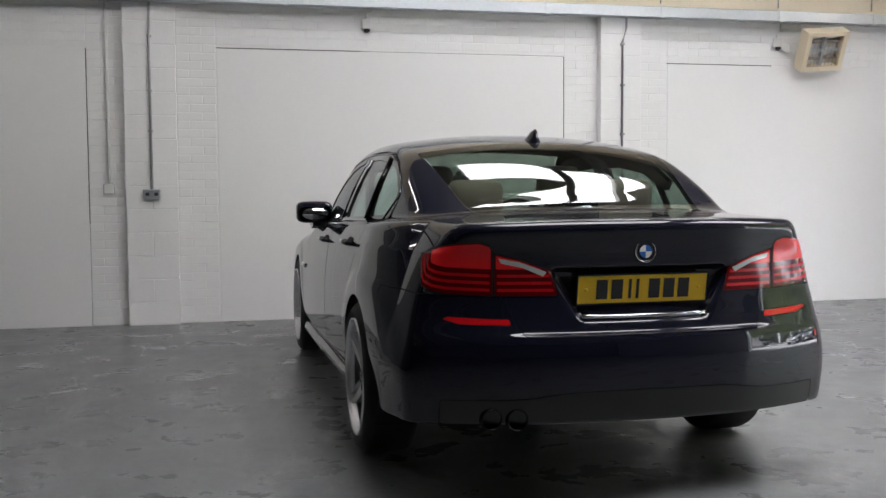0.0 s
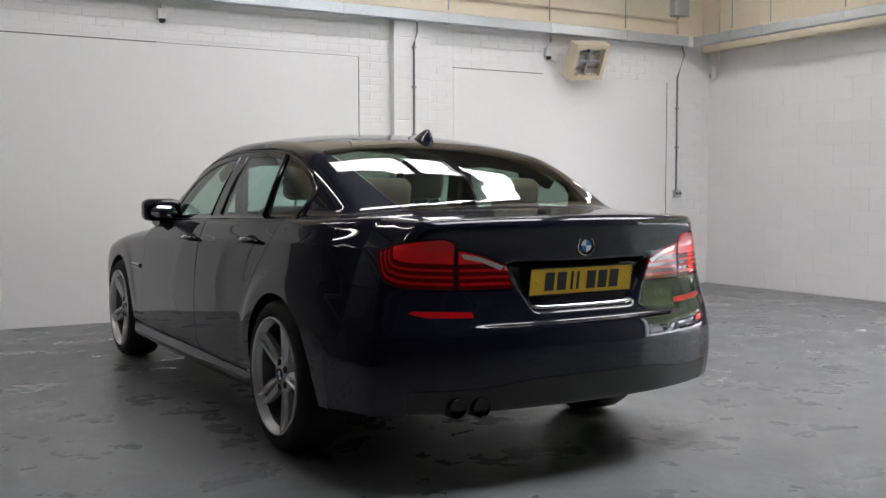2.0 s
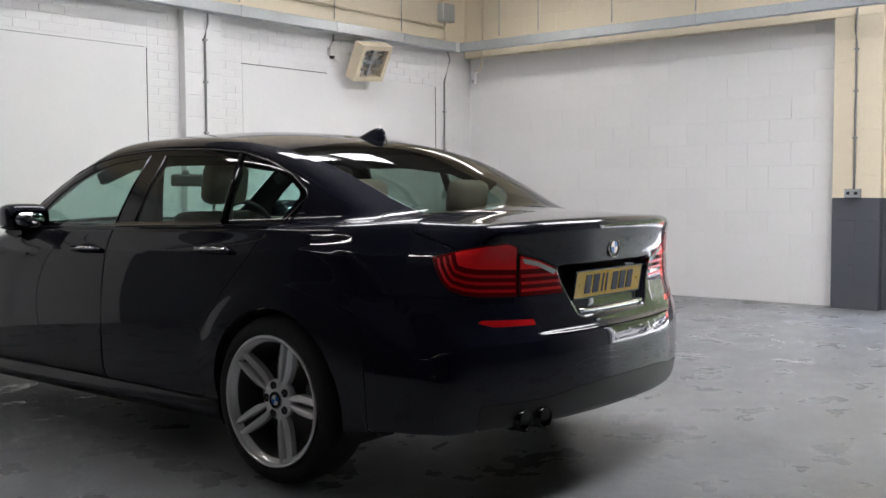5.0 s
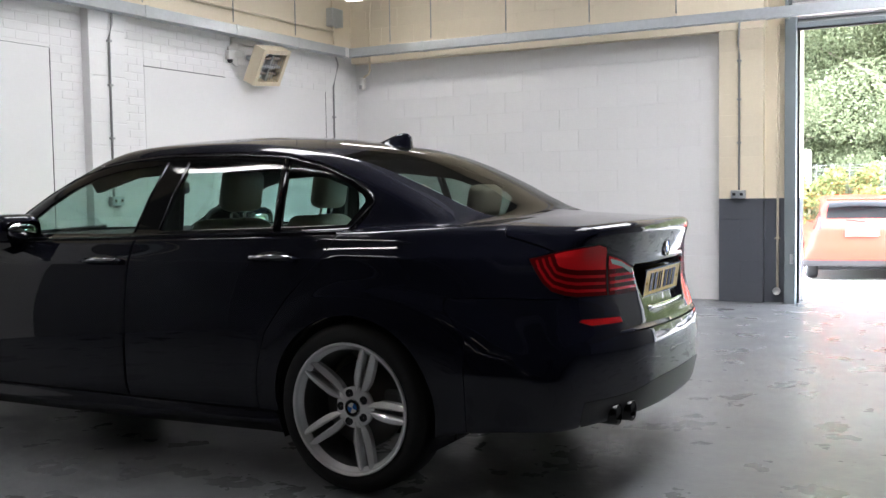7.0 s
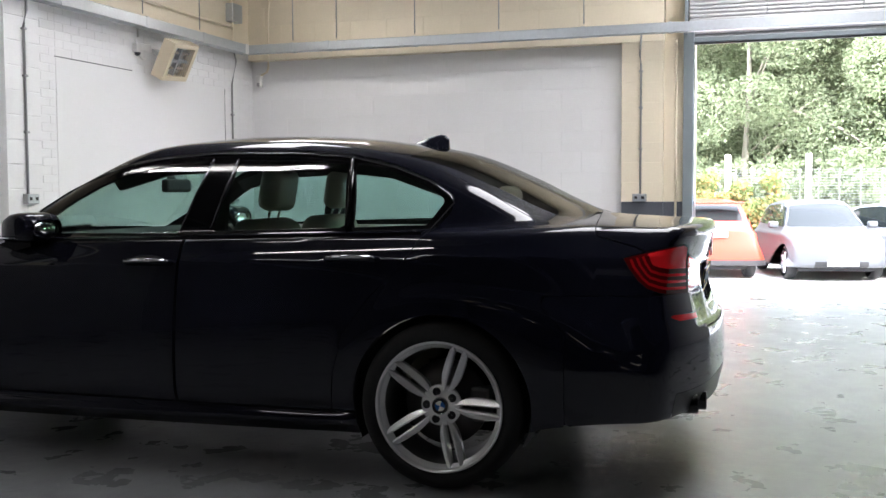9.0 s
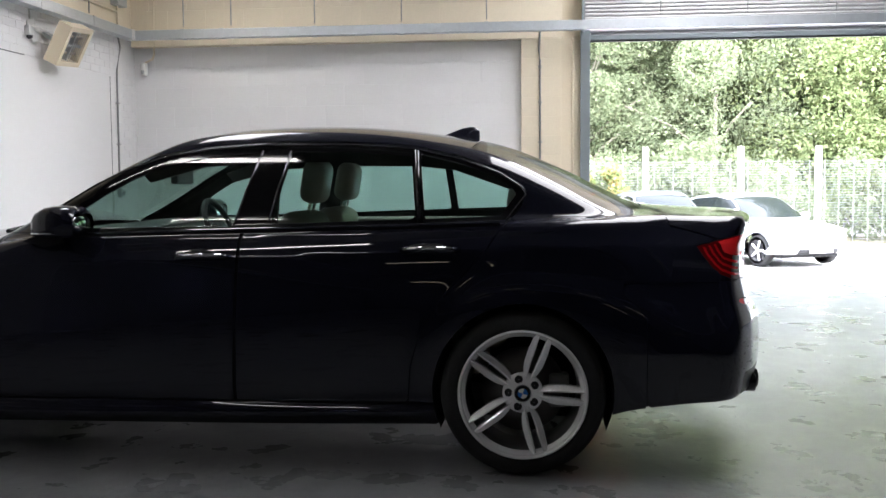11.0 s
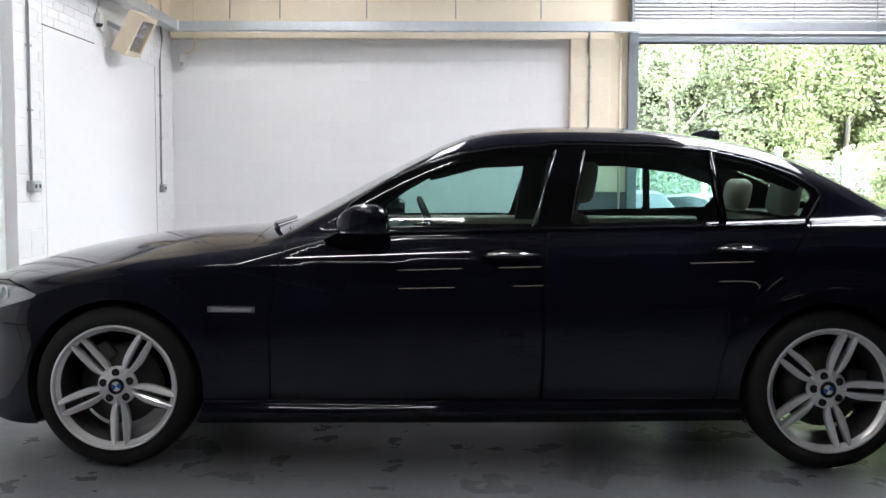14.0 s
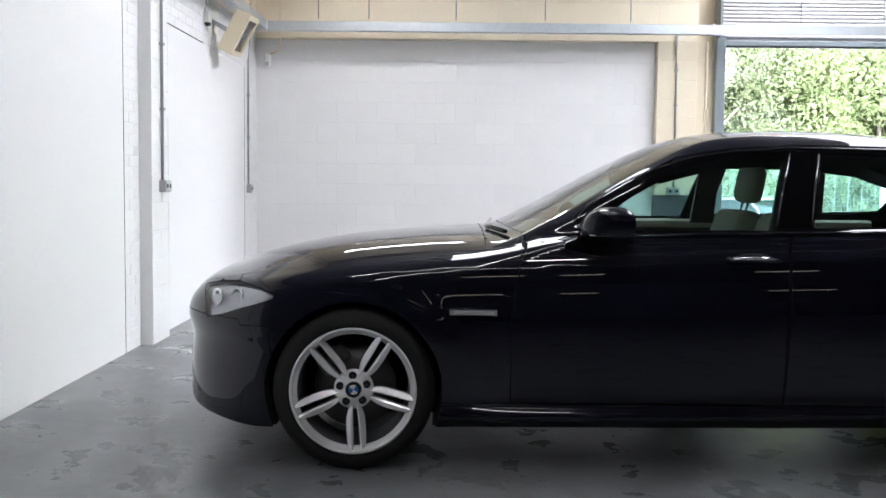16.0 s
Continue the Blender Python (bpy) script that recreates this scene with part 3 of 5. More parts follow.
def clipped(v, q, f):
    """The share of the quads where f > 0, cut along f = 0."""
    fv = f[q]
    whole = (fv > 0).all(1)
    some = (fv > 0).any(1) & ~whole
    faces = [tuple(r) for r in q[whole]]
    extra, cache = [], {}
    base = len(v)

    def cut(a, b):
        key = (a, b) if a < b else (b, a)
        if key not in cache:
            t = f[a] / (f[a] - f[b])
            cache[key] = base + len(extra)
            extra.append(v[a] + (v[b] - v[a]) * t)
        return cache[key]
    for r in q[some]:
        poly = []
        for a, b in zip(r, np.roll(r, -1)):
            if f[a] > 0:
                poly.append(int(a))
            if (f[a] > 0) != (f[b] > 0):
                poly.append(cut(int(a), int(b)))
        if len(poly) > 2:
            faces.append(tuple(poly))
    allv = np.vstack([v, np.array(extra)]) if extra else v
    used = sorted({i for fc in faces for i in fc})
    remap = {o: i for i, o in enumerate(used)}
    return allv[used], [tuple(remap[i] for i in fc) for fc in faces]


def skin(name, v, q, f, field, material, parent, label="", inset=0.0, mirror=False, both=True):
    """One panel of a body as a mesh object with true normals. both: panel over the two halves; mirror: the far side's."""
    pv, pf = clipped(v, q, f)
    if not pf:
        return None
    n = gradient(field, pv)
    if inset:
        pv = pv - n * inset
    if both:
        k = len(pv)
        seam = np.abs(pv[:, 0]) < 1e-4
        n[seam, 0] = 0
        away = np.cumsum(~seam) - 1 + k
        twin = np.where(seam, np.arange(k), away)
        pv, n = np.vstack([pv, pv[~seam] * (-1, 1, 1)]), np.vstack([n, n[~seam] * (-1, 1, 1)])
        pf = pf + [tuple(int(twin[i]) for i in fc[::-1]) for fc in pf]
    elif mirror:
        pv, n = pv * (-1, 1, 1), n * (-1, 1, 1)
        pf = [fc[::-1] for fc in pf]
    me = bpy.data.meshes.new(name)
    me.from_pydata(pv.tolist(), [], pf)
    me.validate()
    me.materials.append(material)
    me.shade_smooth()
    if len(me.vertices) == len(n):
        me.normals_split_custom_set_from_vertices(n.tolist())
    ob = new(name, me)
    ob.parent = parent
    if label:
        ob["label"] = label
    return ob


# ---- the dark saloon ----
PAINT = M("blue_black_metallic_paint", (0.0064, 0.0072, 0.0150), 0.42, coat=1.0, spec=0.03)
TRIM = M("gloss_black_trim", (0.003, 0.003, 0.004), 0.05)
STRIP = M("frame_highlight_metal", (0.16, 0.16, 0.17), 0.18, metal=0.9)
RUBBER = M("tyre_rubber", (0.018, 0.018, 0.0185), 0.7, spec=0.3, grain=0.2, bscale=90, bump=0.2)
BLACK = M("matt_black_liner", (0.009, 0.009, 0.010), 0.85)
DIFFUSER = M("dark_grey_diffuser_paint", (0.007, 0.007, 0.0075), 0.4, coat=0.15)
CHROME = M("chrome", (0.75, 0.76, 0.78), 0.08, metal=1.0)
ALLOY = M("silver_alloy_paint", (0.95, 0.95, 0.96), 0.24, metal=0.35, coat=0.8, grain=0.03, bscale=120)
DISC = M("brake_disc", (0.11, 0.105, 0.10), 0.4, metal=0.8, spots=0.2, scale=40)
GLASS = glass("tinted_side_glass", (0.60, 0.80, 0.755), 1.0)
SCREEN = glass("screen_glass", (0.62, 0.76, 0.70), 1.1)
REARGLASS = glass("rear_screen_glass", (0.36, 0.40, 0.35), 1.5, graze=0.35)
LENS = glass("clear_lamp_cover", (0.92, 0.93, 0.94), 0.8)
LEATHER = M("pale_grey_leather", (0.40, 0.36, 0.30), 0.5, spots=0.06, bump=0.1, bscale=80)
CABIN = M("dark_cabin_plastic", (0.012, 0.012, 0.012), 0.6)
HEADLINER = M("dark_headliner", (0.02, 0.02, 0.02), 0.9)
REDLENS = M("red_lamp_lens", (0.80, 0.016, 0.020), 0.22, spec=0.4, coat=0.35)
DEEPRED = M("deep_red_lamp_lens", (0.52, 0.008, 0.012), 0.22, spec=0.4, coat=0.35)
DARKRED = M("dark_red_lamp_depth", (0.11, 0.002, 0.004), 0.06, spec=0.4, coat=0.3)
CLEARLENS = M("clear_lamp_lens", (0.50, 0.50, 0.50), 0.05, coat=1.0)
YELLOW = M("yellow_number_plate", (0.80, 0.50, 0.01), 0.35)
BLUE = M("badge_blue", (0.03, 0.14, 0.45), 0.2)
PALE = M("badge_white", (0.7, 0.7, 0.7), 0.2)

HUB, RW, BASE = 0.338, 0.338, 2.968

def Wm(y):
    """Half-width of the flank along the car: one long bow, drawn in at the corners."""
    return 0.926 - 0.0045 * (y - 1.2) ** 2 - 0.13 * np.clip(y - 3.15, 0, 1) ** 2 - 0.17 * np.clip(-0.35 - y, 0, 1) ** 2




def leaning(rows, start=0.0):
    """A section given by its lean: rows of (way along it, degrees by which it falls back)."""
    at = np.linspace(rows[0][0], rows[-1][0], 60)
    slope = np.tan(np.radians(curve(rows)(at)))
    fall_back = np.concatenate([[0], np.cumsum((slope[1:] + slope[:-1]) / 2 * np.diff(at))])
    return curve(list(zip(at, start - fall_back)))


over = leaning([(0.0, 27), (0.012, 23.5), (0.035, 19.4), (0.064, 17.8), (0.093, 19.4), (0.108, 22), (0.125, 30), (0.16, 50)])
under = leaning([(0.0, -10.5), (0.03, -8.9), (0.07, -7.6), (0.13, -6.2), (0.20, -3.8), (0.30, -1.0), (0.40, 2.0), (0.50, 5.0), (0.60, 8.0), (0.80, 9.0)], -0.022)
skirt = curve([(-0.12, -0.030), (-0.085, -0.004), (-0.068, 0.012), (-0.055, 0.014), (-0.03, 0.004), (-0.004, -0.013), (0.006, -0.012), (0.03, -0.004), (0.07, 0.0), (0.12, 0.0)])
Zd = curve([(-1.2, 1.04), (-1.05, 1.053), (-0.8, 1.066), (-0.5, 1.080), (0, 1.062), (1, 1.036), (2.0, 1.010), (2.3, 0.994), (2.46, 0.983), (2.69, 0.968), (3.09, 0.926), (3.48, 0.84), (3.70, 0.75), (3.85, 0.62)])
fall = curve([(-1.1, 0.02), (-0.6, 0.04), (0, 0.03), (2.0, 0.03), (2.5, 0.075), (3.2, 0.085), (3.8, 0.05)])
Zt = curve([(-0.95, 0.95), (-0.56, 1.070), (-0.37, 1.155), (-0.18, 1.249), (0.10, 1.362), (0.44, 1.427), (0.75, 1.457), (1.0, 1.463), (1.3, 1.450), (1.5, 1.41), (1.78, 1.287), (2.07, 1.135), (2.35, 0.985), (2.6, 0.84)])
Wb = curve([(-1.0, 0.50), (-0.55, 0.69), (-0.2, 0.755), (0.2, 0.80), (0.8, 0.824), (1.4, 0.824), (1.9, 0.812), (2.2, 0.787), (2.6, 0.71)])
rear_z = curve([(0.15, -0.97), (0.24, -1.015), (0.33, -1.038), (0.45, -1.055), (0.60, -1.048), (0.70, -1.02), (0.80, -1.0), (0.90, -0.998), (0.97, -1.007), (1.02, -1.022), (1.08, -1.035)])
front_z = curve([(0.15, 3.76), (0.25, 3.79), (0.35, 3.79), (0.50, 3.78), (0.60, 3.80), (0.70, 3.77), (0.80, 3.69), (0.95, 3.40)])
sill_z = curve([(-1.1, 0.305), (-0.87, 0.30), (-0.42, 0.258), (-0.36, 0.24), (0.4, 0.185), (2.5, 0.17), (3.3, 0.165), (3.8, 0.20)])


def swage(y):
    return 0.930 - 0.035 * np.clip(y, -0.1, 3)


droop = curve([(-0.6, 0.05), (-0.1, 0.05), (0.5, 0.05), (1.1, 0.050), (1.6, 0.020), (2.2, 0.010)])


def gh_width(y, z):
    v = np.clip(z - 1.0, -0.06, 1)
    return Wb(y) - 0.30 * v - 0.38 * np.clip(v, 0, 1) ** 2


def bent(x, y):
    return y + np.where(y > 0.9, 0.14, -0.16) * np.clip(np.abs(y - 0.9) - 0.2, 0, 1) * x * x


def rear_at(x, z):
    r = rear_z(z) + 0.17 * (x / 0.8) ** 2.5
    dish = step(0.350 - 0.58 * np.clip(0.865 - z, 0, 1) - x, 0.006) * step(z - 0.690, 0.005) * step(0.872 - z, 0.006)
    ledge = (0.018 * step(z - 0.642, 0.003) - 0.008) * step(0.50 - x, 0.03) * step(z - 0.40, 0.05) * step(0.90 - z, 0.05)
    return r + 0.034 * dish + ledge


def saloon(x, y, z):
    x = np.abs(x)
    s = swage(y)
    u = s - z
    ends = np.maximum(step(-0.46 - y, 0.07), step(y - 3.43, 0.07))                # the bumpers stand upright lower down
    w = Wm(y) + np.where(u > 0, under(np.clip(u - ends * np.clip(u - 0.37, 0, 1), 0, 1)), over(np.clip(-u, 0, 0.5)) - 0.022)
    for yc, out in ((0.0, -1), (BASE, 1)):
        # the flare over the wheel, drawn out towards the bumper
        along = np.where((y - yc) * out > 0, 0.55, 1.0) * (y - yc)
        w = w + (0.013 if out < 0 else 0.008) * step(0.465 - np.hypot(along, z - HUB), 0.017) * step(z - 0.45, 0.05)
    sill = z - (0.278 + 0.012 * (2.55 - y))
    w = w + skirt(np.clip(sill, -0.12, 0.12)) * step(y - 0.36, 0.03) * step(2.62 - y, 0.03)
    w = w - 0.205 * np.clip(z - 0.50, 0, 0.52) * np.clip((-0.02 - y) / 0.58, 0, 1) ** 2.2
    w = w - 0.05 * np.clip(0.58 - z, 0, 0.42) * np.clip((-0.30 - y) / 0.35, 0, 1)
    side = w - x
    deck = Zd(y) - fall(y) * (x / 0.8) ** 2.4 - z
    low = smin(side, deck, 0.06 - 0.02 * step(0.4 - y, 0.14) - 0.04 * step(y - 0.05, 0.14) * step(2.20 - y, 0.06))
    side_g = gh_width(y, z) - x
    top = (Zt(bent(x, y)) - droop(y) * (x / 0.6) ** 2.2 - z) * 0.9
    gh = smin(side_g, top, 0.055)
    body = -smin(-low, -gh, 0.035)
    body = smin(body, y - rear_at(x, z), 0.06)
    body = smin(body, front_z(z) - 0.012 - 0.25 * (x / 0.8) ** 3.5 - y, 0.06)
    return smin(body, z - sill_z(y), 0.03)


SV, SQ = shell(saloon, -0.60, 3.10, 0.62, 170, 210, 110)


def refined(v, q, pick, k, field):
    """Splits the picked quads into k x k and lays the new corners on the solid's skin."""
    some = q[pick]
    u = np.linspace(0, 1, k + 1)
    a, b = np.meshgrid(u, u, indexing="ij")
    w = np.stack([(1 - a) * (1 - b), (1 - a) * b, a * b, a * (1 - b)], -1).reshape(-1, 4)
    p = np.einsum("ij,njd->nid", w, v[some]).reshape(-1, 3)
    key = np.round(p / 1e-5).astype(np.int64)
    _, first, back = np.unique(key, axis=0, return_index=True, return_inverse=True)
    p, back = p[first], back.reshape(-1)
    for _ in range(3):
        ax, e = np.abs(p[:, 0]), 0.001
        f = field(ax, p[:, 1], p[:, 2])
        g = np.stack([(field(ax + e, p[:, 1], p[:, 2]) - field(ax - e, p[:, 1], p[:, 2])) * np.where(p[:, 0] < 0, -1, 1),
                      field(ax, p[:, 1] + e, p[:, 2]) - field(ax, p[:, 1] - e, p[:, 2]),
                      field(ax, p[:, 1], p[:, 2] + e) - field(ax, p[:, 1], p[:, 2] - e)], -1) / (2 * e)
        go = g * (f / np.maximum((g * g).sum(1), 0.2))[:, None]
        on_seam = np.abs(p[:, 0]) < 1e-4
        go[on_seam, 0] = 0
        p = p - np.clip(go, -0.004, 0.004)
    cell = np.arange((k + 1) ** 2).reshape(k + 1, k + 1)
    local = np.stack([cell[:-1, :-1], cell[:-1, 1:], cell[1:, 1:], cell[1:, :-1]], -1).reshape(-1, 4)
    n = len(some)
    idx = (np.arange(n)[:, None, None] * (k + 1) ** 2 + local[None]).reshape(-1, 4)
    return np.vstack([v, p]), np.vstack([q[~pick], back[idx] + len(v)])


mid = SV[SQ].mean(1)
SV, SQ = refined(SV, SQ, (mid[:, 1] < -0.56) & (mid[:, 2] > 0.62) & (mid[:, 2] < 0.985), 3, saloon)

# outlines in side view (y, z) and rear view (|x|, z)
DLO = [(2.03, 0.985), (2.05, 1.055), (1.98, 1.115), (1.855, 1.195), (1.70, 1.268), (1.54, 1.318), (1.372, 1.345), (1.13, 1.362), (0.98, 1.362), (0.70, 1.357), (0.465, 1.338), (0.26, 1.292), (0.10, 1.232), (0.01, 1.175), (-0.01, 1.14), (0.075, 1.035), (0.45, 1.022), (1.2, 1.003)]
WIN_F = [(1.955, 1.006), (1.925, 1.065), (1.81, 1.146), (1.68, 1.218), (1.53, 1.274), (1.372, 1.306), (1.128, 1.325), (1.222, 1.012)]
WIN_R = [(1.058, 1.022), (0.988, 1.328), (0.70, 1.324), (0.475, 1.306), (0.445, 1.040)]
WIN_Q = [(0.405, 1.041), (0.435, 1.312), (0.27, 1.274), (0.12, 1.216), (0.04, 1.165), (0.03, 1.142), (0.095, 1.052)]
DOOR_F = [(2.318, 0.292), (2.325, 0.62), (2.285, 0.86), (2.235, 0.985), (2.03, 0.985), (2.05, 1.06), (1.855, 1.20), (1.6, 1.315), (1.37, 1.352), (1.062, 1.372), (1.115, 1.2), (1.180, 0.95), (1.20, 0.292)]
DOOR_R = [(1.19, 0.292), (1.170, 0.95), (1.105, 1.2), (1.052, 1.372), (0.70, 1.367), (0.465, 1.35), (0.26, 1.302), (0.08, 1.23), (-0.005, 1.17), (0.00, 1.10), (0.10, 0.99), (0.16, 0.90), (0.30, 0.76), (0.405, 0.62), (0.455, 0.45), (0.47, 0.292)]
BONNET = [(2.42, -1), (2.42, 0.735), (2.9, 0.765), (3.3, 0.745), (3.55, 0.66), (3.66, 0.5), (3.72, 0.25), (3.74, -0.01), (3.7, -1)]
x_, y_, z_ = -SV[:, 0], SV[:, 1], SV[:, 2]
on_side = x_ - (gh_width(y_, z_) - 0.022)
on_low = x_ - 0.72
tail_q = x_ + 0.9 * (y_ + 1.0)                  # along the tail: inwards to outwards, round the corner
TAIL = [(0.356, 0.778), (0.39, 0.872), (0.52, 0.914), (0.622, 0.934), (0.64, 0.965), (0.69, 0.976), (0.80, 0.970), (0.90, 0.958), (1.050, 0.928), (1.038, 0.888), (1.015, 0.840), (0.985, 0.812), (0.92, 0.795), (0.85, 0.787), (0.63, 0.779)]
LAMP_FOOT = [(0.2, 0.777), (0.63, 0.779), (0.85, 0.787), (0.92, 0.795), (0.985, 0.812), (1.015, 0.840), (1.038, 0.888), (1.08, 1.3), (0.2, 1.3)]
O = {}
O["front_side_window"] = np.minimum(inside(y_, z_, WIN_F), on_side)
O["rear_side_window"] = np.minimum(inside(y_, z_, WIN_R), on_side)
O["quarter_window"] = np.minimum(inside(y_, z_, WIN_Q), on_side)
O["window_trim"] = np.minimum(inside(y_, z_, DLO), on_side + 0.006)
ye_ = bent(x_, y_)
O["windscreen"] = np.minimum.reduce([ye_ - 1.48, 2.33 - ye_, gh_width(y_, z_) - 0.088 - x_, z_ - 0.96])
O["rear_screen"] = np.minimum.reduce([0.20 - ye_, ye_ + 0.50 + 0.10 * x_, gh_width(y_, z_) - 0.065 - 0.20 * np.clip(0.15 - ye_, 0, 0.6) - x_, z_ - 1.04])
tail_f = inside(tail_q, z_, TAIL)
rearward = -0.60 - y_
O["tail_lamp_inner"] = np.minimum.reduce([tail_f, 0.560 - x_, rearward])
O["tail_lamp_outer"] = np.minimum.reduce([tail_f, x_ - 0.566, rearward])
O["rear_reflector"] = np.minimum(inside(tail_q, z_, [(0.535, 0.673), (0.548, 0.697), (0.70, 0.702), (0.83, 0.706), (0.855, 0.697), (0.77, 0.678)]), rearward)
O["headlamp"] = np.minimum.reduce([inside(y_, z_, [(3.615, 0.612), (3.625, 0.68), (3.65, 0.738), (3.55, 0.765), (3.455, 0.772), (3.36, 0.757), (3.285, 0.726), (3.30, 0.713), (3.436, 0.672), (3.565, 0.626)]), x_ - 0.36])
O["rear_diffuser"] = np.minimum.reduce([0.435 - 0.03 * step(x_ - 0.40, 0.05) - z_, -0.80 - y_, 0.76 - x_])
O["rear_bumper"] = np.minimum.reduce([np.where(x_ < 0.46, 0.634, np.where(x_ < 0.545, 0.634 + (x_ - 0.46) * 1.75, 0.784)) - z_, -0.405 - 0.9 * np.clip(0.745 - z_, 0, 0.1) - y_])
O["front_bumper"] = np.minimum(np.where(y_ > 3.45, 0.625, 0.60) - z_, y_ - 3.30 - 0.05 * (z_ - 0.3))
O["boot_lid"] = np.minimum.reduce([np.minimum(-0.515 - 0.10 * x_ - y_, 0.735 - 0.02 * y_ - x_ - np.where(z_ < 0.99, 0.18, 0.04) * step(-0.95 - y_, 0.01)), z_ - 0.636])
O["bonnet"] = np.minimum(inside(y_, x_, BONNET), z_ - 0.60)
O["front_door"] = np.minimum(inside(y_, z_, DOOR_F), np.where(z_ > 1.0, on_side + 0.01, on_low))
O["rear_door"] = np.minimum(inside(y_, z_, DOOR_R), np.where(z_ > 1.0, on_side + 0.01, on_low))
O["side_skirt"] = np.minimum.reduce([0.286 - z_, y_ - 0.30, 2.72 - y_, x_ - 0.70])
O["nose_panel"] = np.minimum(y_ - 3.46, 0.80 - x_)
O["front_wing"] = np.minimum.reduce([y_ - 2.322 + 0.15 * np.clip(z_ - 0.62, 0, 1), 1.02 - z_, x_ - 0.60])
O["body_shell"] = np.full(x_.shape, 1.0)
arch = np.minimum(np.hypot(y_, z_ - HUB), np.hypot(y_ - BASE, z_ - HUB)) - 0.368
arch = np.where(x_ > 0.55, arch, 1.0)
belly = z_ - sill_z(y_) - 0.012
GAP = 0.0016
rest = np.full(x_.shape, 1.0)
SIDES = {"front_side_window": GLASS, "rear_side_window": GLASS, "quarter_window": GLASS, "window_trim": TRIM, "tail_lamp_inner": DARKRED, "tail_lamp_outer": DARKRED, "rear_reflector": DEEPRED, "headlamp": LENS,
         "front_door": PAINT, "rear_door": PAINT, "side_skirt": PAINT, "front_wing": PAINT}
WHOLE = {"windscreen": SCREEN, "rear_screen": REARGLASS, "rear_diffuser": DIFFUSER, "rear_bumper": PAINT, "front_bumper": PAINT, "boot_lid": PAINT, "bonnet": PAINT, "nose_panel": TRIM, "body_shell": PAINT}
TINT = {"front_side_window": "tinted door glass", "rear_side_window": "tinted door glass", "quarter_window": "tinted quarter glass", "windscreen": "curved clear windscreen", "rear_screen": "sloping rear window", "tail_lamp_inner": "glossy red lamp on the boot lid",
        "tail_lamp_outer": "glossy red wrap-round lamp", "rear_reflector": "thin dark red reflector", "headlamp": "clear headlamp lens", "rear_diffuser": "dark grey lower valance", "window_trim": "gloss black window surround"}

car = thing("saloon_car", "dark blue-black executive saloon car parked on the grey floor", "car", m=pose(1.497, 4.44, 0, 0, 0, 0.55))
bits = {}
for key, o in O.items():
    # window glass: the trim is cut from DLO less the panes, and so on down the order
    f = np.minimum.reduce([o - (0.0 if key in ("window_trim",) else GAP), rest, arch, belly])
    mt = SIDES.get(key) or WHOLE[key]
    inset = 0.004 if key in ("front_side_window", "rear_side_window", "quarter_window") else 0.0
    if key in SIDES:
        bits[key] = [skin(key, SV, SQ, f, saloon, mt, car, TINT.get(key, ""), inset, m, False) for m in (False, True)]
    else:
        bits[key] = [skin(key, SV, SQ, f, saloon, mt, car, TINT.get(key, ""), inset)]
    if key.startswith("tail_lamp"):
        # ribs of darker and lighter red inside the lens
        inner = key.endswith("inner")
        for m, lamp in zip((False, True), bits[key]):
            deep = inside(tail_q, z_, LAMP_FOOT)
            for d0, d1, red in ((0.016, 0.027, DEEPRED), (0.042, 0.053, DEEPRED), (0.068, 0.079, DEEPRED), (0.098, 0.30, REDLENS)):
                ends = f - 0.008 if d1 < 0.2 else f - 0.004
                skin("lamp_rib", SV, SQ, np.minimum.reduce([ends, deep - d0, d1 - deep]), saloon, red, lamp, "brighter red band", -0.0012, m, False)
            if inner:
                skin("reversing_lens", SV, SQ, np.minimum.reduce([f - 0.006, inside(x_, z_, [(0.385, 0.850), (0.372, 0.866), (0.47, 0.902), (0.545, 0.917), (0.535, 0.898), (0.46, 0.882)])]), saloon, CLEARLENS, lamp, "clear reversing lens", -0.0016, m, False)
    rest = np.minimum(rest, -o - (0.0 if key in ("front_side_window", "rear_side_window", "quarter_window") else GAP))
glazed = np.maximum.reduce([O[k] for k in ("front_side_window", "rear_side_window", "quarter_window", "windscreen", "rear_screen")])
for m in (False, True):
    lamp = bits["headlamp"][1 if m else 0]
    skin("lamp_bowl", SV, SQ, O["headlamp"] - 0.004, saloon, M("lamp_bowl_grey", (0.50, 0.50, 0.51), 0.22, metal=0.7), lamp, "silvery lamp bowl", 0.022, m, False)
    for yy, zz, rr in ((3.46, 0.708, 0.042), (3.555, 0.70, 0.040)):
        xx = -0.80 + (yy - 3.45) * 0.55
        part("lamp_ring", lathe(B(), [(rr * 0.75, 0.01), (rr, 0.0), (rr * 0.9, -0.012), (rr * 0.7, -0.004), (0.001, 0.004)], "x", 20), CHROME, lamp, smooth=True).matrix_local = Matrix.Translation((-xx if m else xx, yy, zz)) @ Matrix.Rotation(radians(-130 if m else -50), 4, "Z")
inner_f = np.minimum.reduce([-glazed - 0.001, arch, -O["headlamp"]])
skin("inner_frame", SV, SQ, inner_f, saloon, BLACK, car, "black structure behind the panels", 0.014)
skin("headlining", SV, SQ, np.minimum.reduce([-glazed - 0.012, z_ - 1.0]), saloon, HEADLINER, car, "dark headlining", 0.03)
for key in ("front_side_window", "rear_side_window", "quarter_window", "windscreen", "rear_screen"):
    for ob in bits[key]:
        ob.visible_shadow = False

